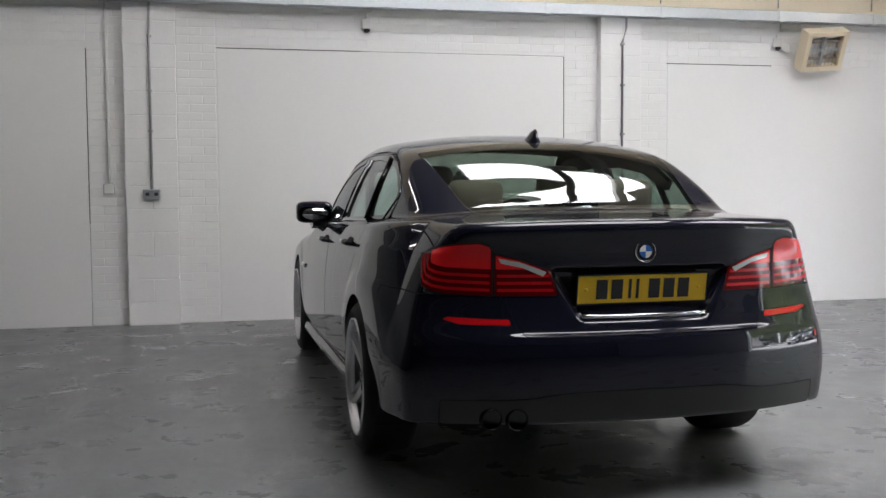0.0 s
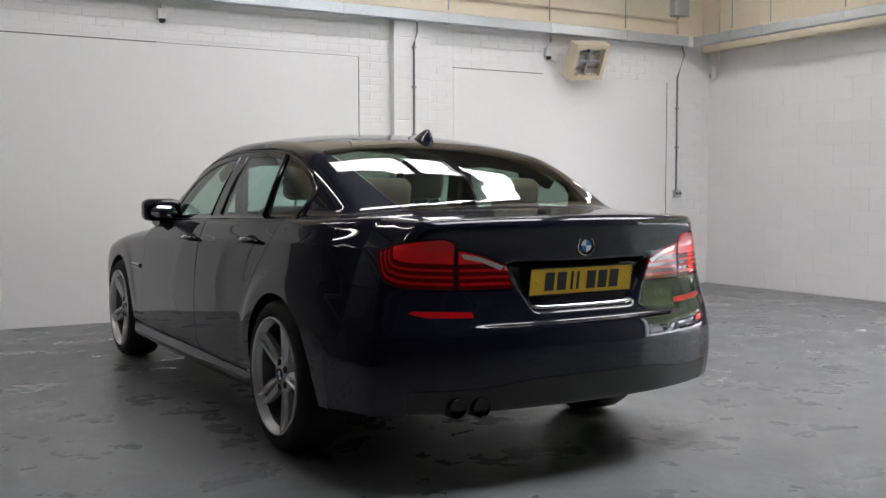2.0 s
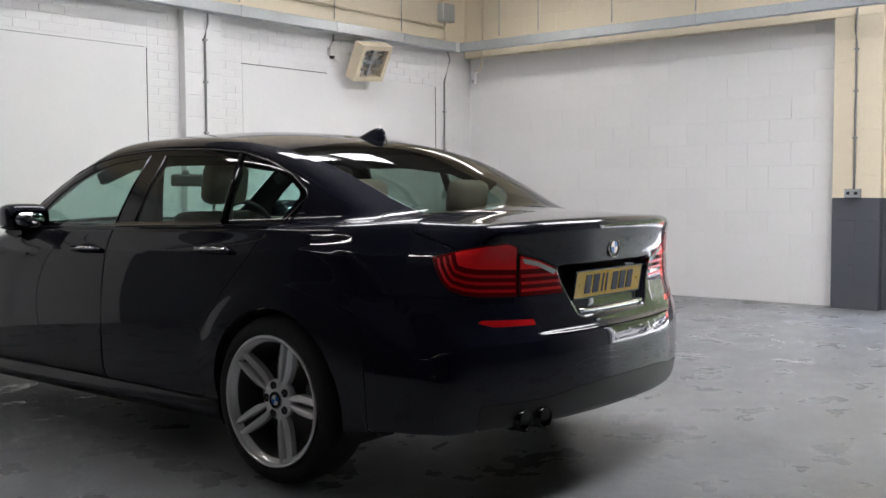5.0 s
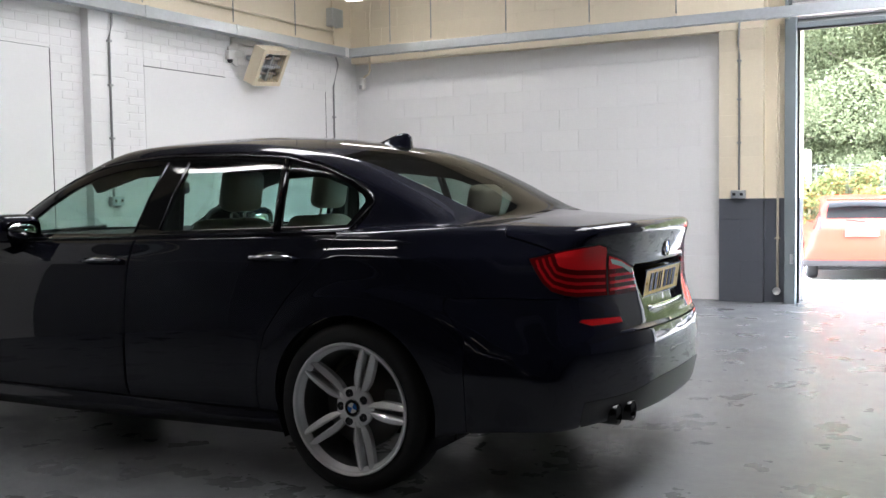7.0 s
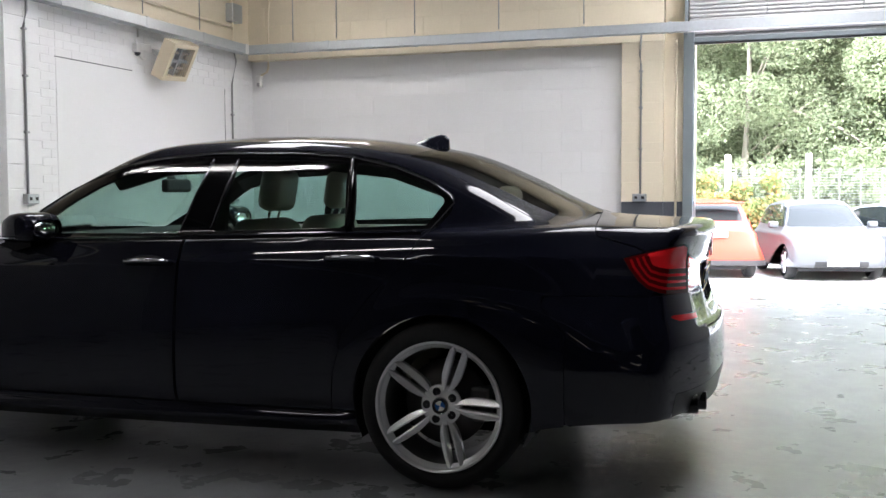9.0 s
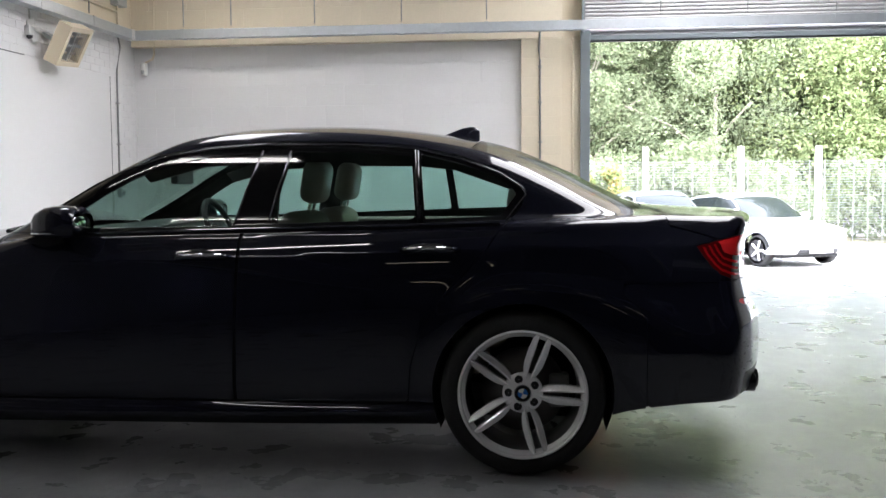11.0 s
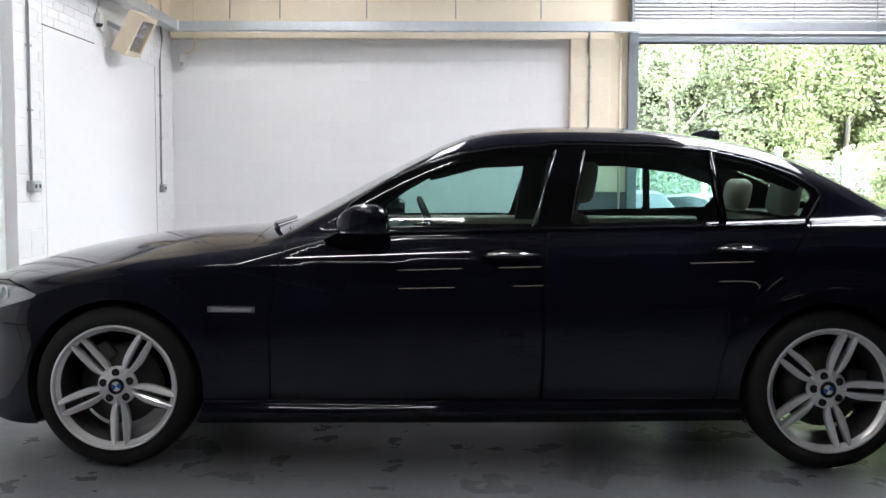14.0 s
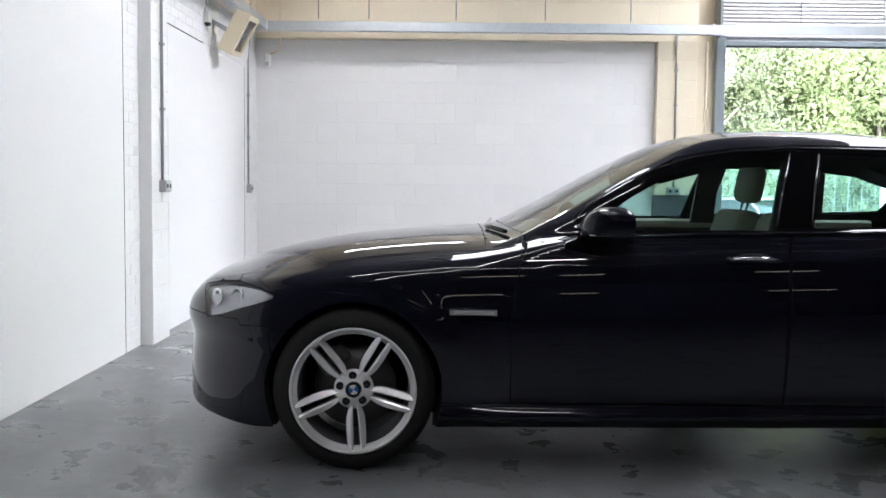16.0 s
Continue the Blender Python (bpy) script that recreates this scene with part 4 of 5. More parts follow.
# wheel arch liners
for sx in (-1, 1):
    for yc in (0.0, BASE):
        bm = B()
        n = 24
        rows = [[bm.verts.new((sx * x, yc + 0.366 * math.cos(a), HUB + 0.366 * math.sin(a))) for a in [(-0.42 + (math.pi + 0.84) * i / n) for i in range(n + 1)]] for x in (0.905, 0.58)]
        for i in range(n):
            bm.faces.new((rows[0][i], rows[0][i + 1], rows[1][i + 1], rows[1][i]))
        bm.faces.new(rows[1])
        part("arch_liner", bm, BLACK, car)


SPREAD = curve([(0.058, 0.010), (0.075, 0.0145), (0.10, 0.0205), (0.14, 0.0255), (0.20, 0.0265), (0.25, 0.0255)])   # of a pair of blades, from its middle line
BLADE = curve([(0.058, 0.0055), (0.075, 0.0085), (0.10, 0.0125), (0.14, 0.0155), (0.19, 0.0150), (0.23, 0.0125), (0.25, 0.0105)])
# The silver barrel is darkened in colour for the shade behind the spokes.
BARREL = M("shade_darkened_barrel", (0.15, 0.15, 0.15), 0.4, metal=0.6)
CALIPER = M("caliper_grey", (0.12, 0.12, 0.12), 0.5, metal=0.4)


def wheel(parent, x, y, sx, turn, width):
    """A wheel whose outer face looks along sx; five forked spokes."""
    w = new("wheel"); w.parent = parent
    w.matrix_local = pose(x, y, HUB, turn, 0, 0) if sx < 0 else pose(x, y, HUB, -turn, 0, 180)
    h = width / 2
    # tyre, turned round x; the outer face is at -x
    part("tyre", lathe(B(), [(0.252, -h + 0.018), (0.262, -h + 0.003), (0.285, -h - 0.005), (0.310, -h + 0.002), (0.327, -h + 0.018), (0.335, -h + 0.04), (RW, 0), (0.335, h - 0.04), (0.325, h - 0.015), (0.29, h), (0.255, h - 0.015)], "x", 72), RUBBER, w, smooth=True)
    rim = part("rim", lathe(B(), [(0.262, -h + 0.006), (0.263, -h - 0.004), (0.259, -h - 0.008), (0.252, -h - 0.005), (0.249, -h + 0.004), (0.246, -h + 0.014), (0.234, -h + 0.020), (0.233, -h + 0.032)], "x", 72), ALLOY, w, smooth=True)
    part("barrel", lathe(B(), [(0.2335, -h + 0.031), (0.228, -h + 0.07), (0.220, 0.08), (0.232, h - 0.01)], "x", 48), BARREL, w, smooth=True)
    for k in range(5):
        a0 = k * math.tau / 5 + math.pi / 2
        for side in (-1, 1):
            bm = B()
            rings = []
            for i in range(15):
                t = i / 14
                r = 0.058 + t * 0.190
                ang = a0 + side * float(SPREAD(r)) / r
                half = float(BLADE(r))
                off = -h + 0.034 - 0.027 * t ** 1.3
                c, s = math.cos(ang), math.sin(ang)
                ring = []
                for dv, dx in ((-half, 0.016), (-half * 0.92, 0.005), (-half * 0.45, -0.001), (half * 0.25, 0.004), (half * 0.94, 0.011), (half, 0.036), (-half, 0.036)):
                    dv *= side
                    ring.append(bm.verts.new((off + dx, r * c - dv * s, r * s + dv * c)))
                rings.append(ring)
            for u, v in zip(rings, rings[1:]):
                for i in range(7):
                    bm.faces.new((u[i], u[(i + 1) % 7], v[(i + 1) % 7], v[i]))
            bm.faces.new(rings[0]); bm.faces.new(rings[-1][::-1])
            part("spoke", bm, ALLOY, w)
    part("hub", lathe(B(), [(0.001, -h + 0.031), (0.040, -h + 0.031), (0.050, -h + 0.035), (0.074, -h + 0.036), (0.083, -h + 0.042), (0.084, -h + 0.06), (0.07, -h + 0.08)], "x", 40), ALLOY, w, smooth=True)
    # Black discs on the hub face paint the shaded depth of the bolt holes.
    for k in range(5):
        a = k * math.tau / 5 - math.pi / 2
        part("wheel_bolt", lathe(B(), [(0.001, -h + 0.0335), (0.0150, -h + 0.0330), (0.0165, -h + 0.0315), (0.0175, -h + 0.045)], "x", 14, (0, 0.058 * math.cos(a), 0.058 * math.sin(a))), BLACK, w)
    badge(w, (-h + 0.029, 0, 0), 0.034, "x")
    part("brake_disc", lathe(B(), [(0.001, -0.01), (0.09, -0.01), (0.10, -0.005), (0.172, -0.005), (0.172, 0.025), (0.1, 0.025)], "x", 48), DISC, w)
    part("caliper", box(B(), -0.03, 0.05, -0.07, 0.07, 0.105, 0.188, 0.015, 2), CALIPER, w).matrix_local = pose(0, 0, 0, 0, 0, 0) @ Matrix.Rotation(radians(-70 if y > 1 else 70), 4, "X")
    return w


def badge(parent, at, r, axis):
    """A round badge: dark ring with a silver rim and four plain quarters."""
    rim = part("badge", lathe(B(), [(r * 1.04, 0.004), (r * 1.04, -0.001), (r, -0.003), (r * 0.96, -0.002), (r * 0.95, -0.001), (r * 0.64, -0.0012), (r * 0.62, -0.002), (0.001, -0.002)], "x", 32), TRIM, parent)
    ring = part("badge_rim", lathe(B(), [(r * 1.05, 0.004), (r * 1.05, -0.002), (r, -0.0038), (r * 0.95, -0.002)], "x", 32), CHROME, parent)
    obs = [rim, ring]
    for k in range(4):
        bm = B()
        pts = [(0, 0)] + [(0.6 * r * math.cos(a), 0.6 * r * math.sin(a)) for a in [k * math.pi / 2 + i * math.pi / 12 for i in range(7)]]
        prism(bm, pts, "x", -0.0032, -0.001)
        obs.append(part("badge_quarter", bm, BLUE if k % 2 else PALE, parent))
    m = pose(*at) if axis == "x" else pose(*at, 0, 0, 90)
    for o in obs:
        o.matrix_local = m
    return rim


for sx in (-1, 1):
    wheel(car, sx * 0.820, 0.0, sx, 20 if sx < 0 else 10, 0.235)
    wheel(car, sx * 0.812, BASE, sx, 32 if sx < 0 else 40, 0.225)
# spring strut side of the arch is dark; axle keeps the wheels from floating
part("axle", tube(B(), [(-0.76, 0, HUB), (0.76, 0, HUB)], 0.04, 10), BLACK, car)
part("axle", tube(B(), [(-0.76, BASE, HUB), (0.76, BASE, HUB)], 0.04, 10), BLACK, car)
part("underbody", box(B(), -0.70, 0.70, -0.35, 3.30, 0.20, 0.27), BLACK, car)


# ---- fittings on the body ----
def on_body(y, z, fld=saloon):
    """Half-width of a body at a place in side view."""
    lo, hi = 0.2, 1.2
    for _ in range(30):
        mid = (lo + hi) / 2
        lo, hi = (mid, hi) if float(fld(np.array([mid]), np.array([y]), np.array([z]))[0]) > 0 else (lo, mid)
    return lo


def tail_at(x, z):
    lo, hi = -1.4, -0.5
    for _ in range(30):
        mid = (lo + hi) / 2
        lo, hi = (lo, mid) if float(saloon(np.array([x]), np.array([mid]), np.array([z]))[0]) > 0 else (mid, hi)
    return hi


def ribbon(bm, pts, w, d):
    """A flat moulding along points on the left flank (x, y, z): w high, d proud."""
    rings = [[bm.verts.new((x - dx, y, z + dz)) for dx, dz in ((-0.002, -w / 2), (d, -w / 2 * 0.7), (d, w / 2 * 0.7), (-0.002, w / 2))] for x, y, z in pts]
    for u, v in zip(rings, rings[1:]):
        for i in range(3):
            bm.faces.new((u[i], u[i + 1], v[i + 1], v[i]))
    return bm


for sx in (-1, 1):
    def P(pts):
        return [(sx * p[0], p[1], p[2]) for p in pts]
    for yh, zh in ((0.375, 0.921), (1.325, 0.893)):
        xb = on_body(yh, zh)
        # No hollow is cut: a black disc on the skin stands for its shade.
        cup = part("handle_cup", lathe(B(), [(0.001, -0.002), (0.030, -0.002), (0.046, 0.001), (0.050, 0.006)], "x", 28), BLACK, car, "matt black disc for the shaded recess behind the handle")
        cup.matrix_local = Matrix.Translation((sx * (xb + 0.001), yh + 0.005, zh - 0.012)) @ Matrix.Diagonal((sx * -1.0, 2.1, 0.75, 1))
        h = part("door_handle", tube(B(), P([(xb + 0.004, yh - 0.112, zh - 0.003), (xb + 0.028, yh - 0.095, zh), (xb + 0.036, yh, zh + 0.003), (xb + 0.028, yh + 0.095, zh), (xb + 0.004, yh + 0.112, zh - 0.003)]), 0.0125, 10), PAINT, car, smooth=True)
        part("handle_strip", tube(B(), P([(xb + 0.030, yh - 0.098, zh + 0.004), (xb + 0.044, yh, zh + 0.008), (xb + 0.030, yh + 0.098, zh + 0.004)]), 0.0085, 8), CHROME, car, "bright handle insert", smooth=True)
    # side repeater
    ys = np.linspace(2.38, 2.575, 6)
    rep = part("side_repeater", ribbon(B(), [(-on_body(y, 0.665), y, 0.667 + 0.004 * (y - 2.45)) for y in ys], 0.032, 0.010), CHROME, car, "slim chrome and clear side repeater")
    ys2 = np.linspace(2.395, 2.56, 6)
    part("repeater_lens", ribbon(B(), [(-on_body(y, 0.665), y, 0.667 + 0.004 * (y - 2.45)) for y in ys2], 0.019, 0.014), CLEARLENS, rep, "clear lens")
    if sx > 0:
        rep.scale = (-1, 1, 1)
    # mirror
    mx = 0.853
    bm = B()
    rings = []
    for yy, z0, z1, x0, x1 in ((2.042, 0.996, 1.030, 0.850, 0.945), (2.030, 0.980, 1.056, 0.828, 0.975), (2.008, 0.973, 1.080, 0.812, 0.995), (1.965, 0.970, 1.100, 0.800, 1.012), (1.92, 0.969, 1.105, 0.796, 1.020), (1.875, 0.969, 1.102, 0.796, 1.020), (1.848, 0.972, 1.088, 0.800, 1.014), (1.836, 0.980, 1.070, 0.808, 1.004)):
        cx, cz, hx, hz = (x0 + x1) / 2, (z0 + z1) / 2, (x1 - x0) / 2, (z1 - z0) / 2
        rings.append([bm.verts.new((sx * (cx + hx * np.sign(math.cos(b)) * abs(math.cos(b)) ** 0.45), yy, cz + hz * np.sign(math.sin(b)) * abs(math.sin(b)) ** 0.45)) for b in [k * math.tau / 28 for k in range(28)]])
    for u, v in zip(rings, rings[1:]):
        for k in range(28):
            bm.faces.new((u[k], u[(k + 1) % 28], v[(k + 1) % 28], v[k]))
    bm.faces.new(rings[0])
    mir = part("door_mirror", bm, PAINT, car, smooth=True)
    part("mirror_glass", lathe(B(), [(0.001, 0), (0.060, 0.0), (0.066, 0.005)], "y", 28), CHROME, mir, "mirror glass").matrix_local = Matrix.Translation((sx * (mx + 0.054), 1.843, 1.026)) @ Matrix.Diagonal((1.24, 1, 0.62, 1))
    part("mirror_back", lathe(B(), [(0.001, 0.004), (0.064, 0.004), (0.070, 0.0), (0.072, 0.012)], "y", 28), TRIM, mir).matrix_local = Matrix.Translation((sx * (mx + 0.054), 1.842, 1.026)) @ Matrix.Diagonal((1.20, 1, 0.62, 1))
    part("mirror_seam", ribbon(B(), [(-1.012 + 0.030 * abs((y - 1.93) / 0.1) ** 3, y, 0.992) for y in np.linspace(1.85, 2.02, 9)], 0.008, 0.003), CHROME, mir, "thin bright line round the mirror")
    if sx > 0:
        mir.children[-1].scale = (-1, 1, 1)
    bm = B()
    prism(bm, [(2.10, 0.955), (2.03, 0.985), (1.93, 0.982), (1.92, 0.950), (2.00, 0.930)], "x", sx * 0.80, sx * 0.915)
    part("mirror_foot", bm, TRIM, mir)
    # chrome line under the glass
    ys = np.linspace(0.09, 2.02, 24)
    def trim_z(y):
        return 1.004 - 0.024 * (y - 1.2) if y > 0.5 else 1.021 + 0.03 * (0.5 - y)
    bm = B(); ribbon(bm, [(-on_body(y, trim_z(y) - 0.012), y, trim_z(y) - 0.012) for y in ys], 0.016, 0.006)
    st = part("window_strip", bm, TRIM, car)
    if sx > 0:
        st.scale = (-1, 1, 1)
    # slim tubes added as frame-edge highlights: windscreen pillar, over the doors, down the middle pillar
    top_run = [(2.06, 1.03), (1.99, 1.110), (1.86, 1.192), (1.70, 1.265), (1.54, 1.315), (1.37, 1.343), (1.13, 1.360), (0.98, 1.360), (0.70, 1.355), (0.465, 1.336), (0.26, 1.290), (0.10, 1.230), (0.01, 1.173), (-0.01, 1.14), (0.07, 1.035)]
    for run in (top_run, [(1.214, 1.02), (1.172, 1.17), (1.120, 1.335)], [(1.066, 1.03), (1.036, 1.17), (0.996, 1.335)]):
        part("frame_strip", tube(B(), P([(on_body(y, z) + 0.002, y, z) for y, z in run]), 0.0045, 6), STRIP, car, "slim metal tube added as a highlight along the window frame", smooth=True)
    # bars between the panes
    for (ya, za), (yb, zb), w in (((0.425, 1.03), (0.455, 1.325), 0.022),):
        bm = B(); tube(bm, P([(on_body(ya, za) + 0.001, ya, za), (on_body((ya + yb) / 2, (za + zb) / 2) + 0.001, (ya + yb) / 2, (za + zb) / 2), (on_body(yb, zb) + 0.001, yb, zb)]), 0.013, 8)
        part("pane_bar", bm, TRIM, car)

# exhaust tips, plate, badge, boot details
for x in (-0.585, -0.495):
    part("exhaust_tip", lathe(B(), [(0.038, 0.12), (0.040, 0.0), (0.037, -0.003), (0.034, 0.004), (0.034, 0.10), (0.001, 0.10)], "y", 28, (x, tail_at(-x, 0.335) - 0.014, 0.335)), M("dark_chrome", (0.035, 0.035, 0.035), 0.22, metal=1.0), car, smooth=True)
yp = tail_at(0.0, 0.79)
plate = new("number_plate"); plate.parent = car; plate.matrix_local = pose(0, yp - 0.022, 0.797, 9, 0, 0)
part("plate", box(B(), -0.26, 0.26, 0, 0.007, -0.0555, 0.0555, 0.003), YELLOW, plate, "yellow rear number plate with plain dark bars")
frame_bm = B()
for b in ((-0.262, 0.262, -0.002, 0.006, 0.052, 0.0575), (-0.262, 0.262, -0.002, 0.006, -0.0575, -0.052), (-0.262, -0.257, -0.002, 0.006, -0.052, 0.052), (0.257, 0.262, -0.002, 0.006, -0.052, 0.052)):
    box(frame_bm, *b)
part("plate_edge", frame_bm, TRIM, plate)
PLATEBLACK = M("plate_black", (0.01, 0.01, 0.01), 0.5)
for k, xk in enumerate((-0.163, -0.103, -0.052, -0.022, 0.045, 0.104, 0.163)):
    w = 0.0055 if k in (2, 3) else 0.022
    part("plate_bar", box(B(), xk - w, xk + w, -0.0022, 0.001, -0.037, 0.037), PLATEBLACK, plate)
for xk in (-0.225, 0.225):
    part("plate_screw", lathe(B(), [(0.001, -0.003), (0.006, -0.003), (0.007, 0.0)], "y", 10, (xk, 0, 0)), YELLOW, plate)
badge(car, (0, tail_at(0.0, 0.935) - 0.003, 0.935), 0.040, "y")
gr = [(x, tail_at(abs(x), 0.694) - 0.004, 0.696 + 0.05 * abs(x / 0.3) ** 6 * 0.3) for x in np.linspace(-0.245, 0.245, 13)]
part("boot_grip", tube(B(), gr, 0.010, 8), CHROME, car, "bright strip under the number plate", smooth=True)

# roof aerial fin
bm = B()
rings = []
for i in range(10):
    t = i / 9
    yy = 0.415 - 0.185 * t
    h = 0.070 * (math.sin(t * math.pi / 2) ** 1.2) if t < 0.85 else 0.070 * (1 - (t - 0.85) * 1.6)
    w = 0.036 * (math.sin(math.pi * (0.08 + 0.80 * t)) ** 0.7)
    z0 = float(Zt(yy)) - 0.004
    rings.append([bm.verts.new((w * c, yy, z0 + h * d)) for c, d in ((-1, 0), (-0.62, 0.35), (-0.25, 0.85), (0, 1), (0.25, 0.85), (0.62, 0.35), (1, 0))])
for u, v in zip(rings, rings[1:]):
    for k in range(6):
        bm.faces.new((u[k], u[k + 1], v[k + 1], v[k]))
bm.faces.new(rings[0]); bm.faces.new(rings[-1][::-1])
part("roof_aerial", bm, PAINT, car, "shark-fin roof aerial", smooth=True)
# wiper at the foot of the windscreen
part("wiper", tube(B(), [(-0.62, 2.33, 0.985), (-0.30, 2.40, 0.995), (0.1, 2.36, 1.01)], 0.010, 6), TRIM, car)

# ---- the cabin ----
part("cabin_floor", box(B(), -0.70, 0.70, -0.30, 2.35, 0.26, 0.34), CABIN, car)
for sx in (-1, 1):
    part("door_card", box(B(), min(sx * 0.72, sx * 0.78), max(sx * 0.72, sx * 0.78), 0.30, 2.10, 0.34, 0.985, 0.02), CABIN, car)
    part("door_top_card", box(B(), min(sx * 0.70, sx * 0.795), max(sx * 0.70, sx * 0.795), 0.15, 1.98, 0.95, 0.998, 0.012), LEATHER, car)
    part("pillar_lining", prism(B(), [(1.07, 0.98), (1.20, 0.98), (1.15, 1.30), (1.04, 1.30)], "x", sx * 0.665, sx * 0.695), CABIN, car)
    part("roof_rail_lining", prism(B(), [(1.66, 1.20), (1.40, 1.268), (1.05, 1.285), (0.60, 1.28), (0.30, 1.245), (0.06, 1.16), (0.02, 1.20), (0.28, 1.31), (0.60, 1.355), (1.05, 1.365), (1.42, 1.345), (1.70, 1.25)], "x", sx * 0.585, sx * 0.615), HEADLINER, car)


def cushion(bm, x0, x1, y0, y1, z0, z1, r=0.05):
    return box(bm, x0, x1, y0, y1, z0, z1, r, 3)


def seat(x, y, name):
    s = new(name); s.parent = car; s.matrix_local = pose(x, y, 0)
    part("seat_cushion", cushion(B(), -0.25, 0.25, -0.05, 0.50, 0.36, 0.55), LEATHER, s, smooth=True)
    bk = part("seat_back", cushion(B(), -0.25, 0.25, -0.075, 0.075, 0.0, 0.62, 0.06), LEATHER, s, smooth=True)
    bk.matrix_local = pose(0, 0, 0.47, 18)
    hd = part("headrest", cushion(B(), -0.125, 0.125, -0.05, 0.055, 0.0, 0.20, 0.045), LEATHER, s, smooth=True)
    hd.matrix_local = pose(0, -0.215, 1.10, 10)
    for sx in (-0.05, 0.05):
        part("headrest_post", tube(B(), [(sx, -0.19, 1.03), (sx, -0.215, 1.13)], 0.007, 6), CHROME, s)


seat(-0.37, 1.19, "passenger_seat")
seat(0.37, 1.19, "driver_seat")
rs = new("rear_bench"); rs.parent = car
part("seat_cushion", cushion(B(), -0.66, 0.66, 0.15, 0.65, 0.36, 0.56), LEATHER, rs, smooth=True)
part("seat_back", cushion(B(), -0.66, 0.66, -0.075, 0.075, 0.0, 0.60, 0.06), LEATHER, rs, smooth=True).matrix_local = pose(0, 0.17, 0.48, 22)
for x in (-0.37, 0.37):
    part("headrest", cushion(B(), -0.13, 0.13, -0.05, 0.05, 0.0, 0.17, 0.045), LEATHER, rs, smooth=True).matrix_local = pose(x, 0.04, 1.045, 10)
part("parcel_shelf", box(B(), -0.62, 0.62, -0.48, 0.02, 1.03, 1.05), CABIN, car)
part("dashboard", prism(B(), [(2.30, 0.60), (1.72, 0.62), (1.70, 0.86), (1.82, 0.985), (2.02, 1.0), (2.28, 0.96)], "x", -0.70, 0.70), CABIN, car)
sw = part("steering_wheel", B(), CABIN, car)
bm = B()
ring = [(0.185 * math.cos(a), 0.185 * math.sin(a), 0) for a in [k * math.tau / 28 for k in range(29)]]
tube(bm, ring, 0.016, 8, False)
tube(bm, [(-0.18, 0, 0), (0.18, 0, 0)], 0.02, 8); tube(bm, [(0, 0, 0), (0, -0.18, 0)], 0.02, 8)
lathe(bm, [(0.001, 0.02), (0.06, 0.02), (0.07, -0.02), (0.03, -0.06)], "z", 20)
bm.to_mesh(sw.data); bm.free()
sw.matrix_local = pose(0.37, 1.66, 0.93, 66)
im = part("cabin_mirror", box(B(), -0.12, 0.12, -0.02, 0.02, -0.035, 0.035, 0.015, 2), CABIN, car)
im.matrix_local = pose(0, 1.74, 1.225)
part("mirror_stem", tube(B(), [(0, 1.75, 1.24), (0, 1.78, 1.275)], 0.02, 8), CABIN, car)

# ---- outside: yard, fence, trees ----
YARD = curve([(8.0, -0.004), (9.5, -0.06), (14.0, -0.42), (19.0, -0.44), (19.6, -0.42), (24, -0.2), (60, 1.0), (400, 3.0)])
bm = B()
gx = [8.34, 9, 10, 11, 12, 13, 14, 15, 16, 17, 18, 19, 20, 24, 40, 80, 400]
gy = [-400, -80, -30, -15, -8, -4, 0, 4, 8, 15, 30, 80, 400]
grid = [[bm.verts.new((x, y, float(YARD(x)))) for y in gy] for x in gx]
for i in range(len(gx) - 1):
    for j in range(len(gy) - 1):
        bm.faces.new((grid[i][j], grid[i + 1][j], grid[i + 1][j + 1], grid[i][j + 1]))
tagged(part("ground", bm, ASPHALT), "pale sunlit concrete yard falling away from the door", "ground", kind="structure")

FENCEPOST = M("white_concrete", (0.70, 0.70, 0.68), 0.8, spots=0.08, grain=0.05, bscale=30)
WIRE = M("pale_grey_wire", (0.24, 0.255, 0.26), 0.5, metal=0.2)
FX, FBASE = 19.8, -0.24
tagged(part("kerb", box(B(), 19.35, 19.55, -40, 40, -0.5, -0.24, 0.01), M("kerb_concrete", (0.5, 0.49, 0.46), 0.85, spots=0.1)), "pale concrete kerb along the fence", "kerb", kind="structure")
tagged(part("verge", box(B(), 19.55, 23.9, -40, 40, -0.5, -0.25), M("dry_soil", (0.13, 0.12, 0.07), 0.95, spots=0.3, grain=0.2)), "rough soil verge under the trees", "verge", kind="structure")

fence = thing("fence", "wire panel fence between white concrete posts", "fence")
posts = [5.6, 3.95, 2.28, 0.17, -1.52, -3.10, -4.75, -6.4, -8.0, -9.7]
for y in posts:
    part("fence_post", box(B(), FX - 0.06, FX + 0.06, y - 0.06, y + 0.06, FBASE - 0.02, 1.95, 0.008), FENCEPOST, fence)
for a, b in zip(posts, posts[1:]):
    bm = B()
    for k in range(32):
        z = FBASE + 0.05 + k * 0.058
        box(bm, FX + 0.065, FX + 0.073, b, a, z, z + 0.005)
    for k in range(5):
        y = b + (a - b) * (k + 0.5) / 5
        box(bm, FX + 0.074, FX + 0.080, y - 0.006, y + 0.006, FBASE, FBASE + 1.88)
    tagged(part("wire_panel", bm, WIRE, fence), kind="stuff")


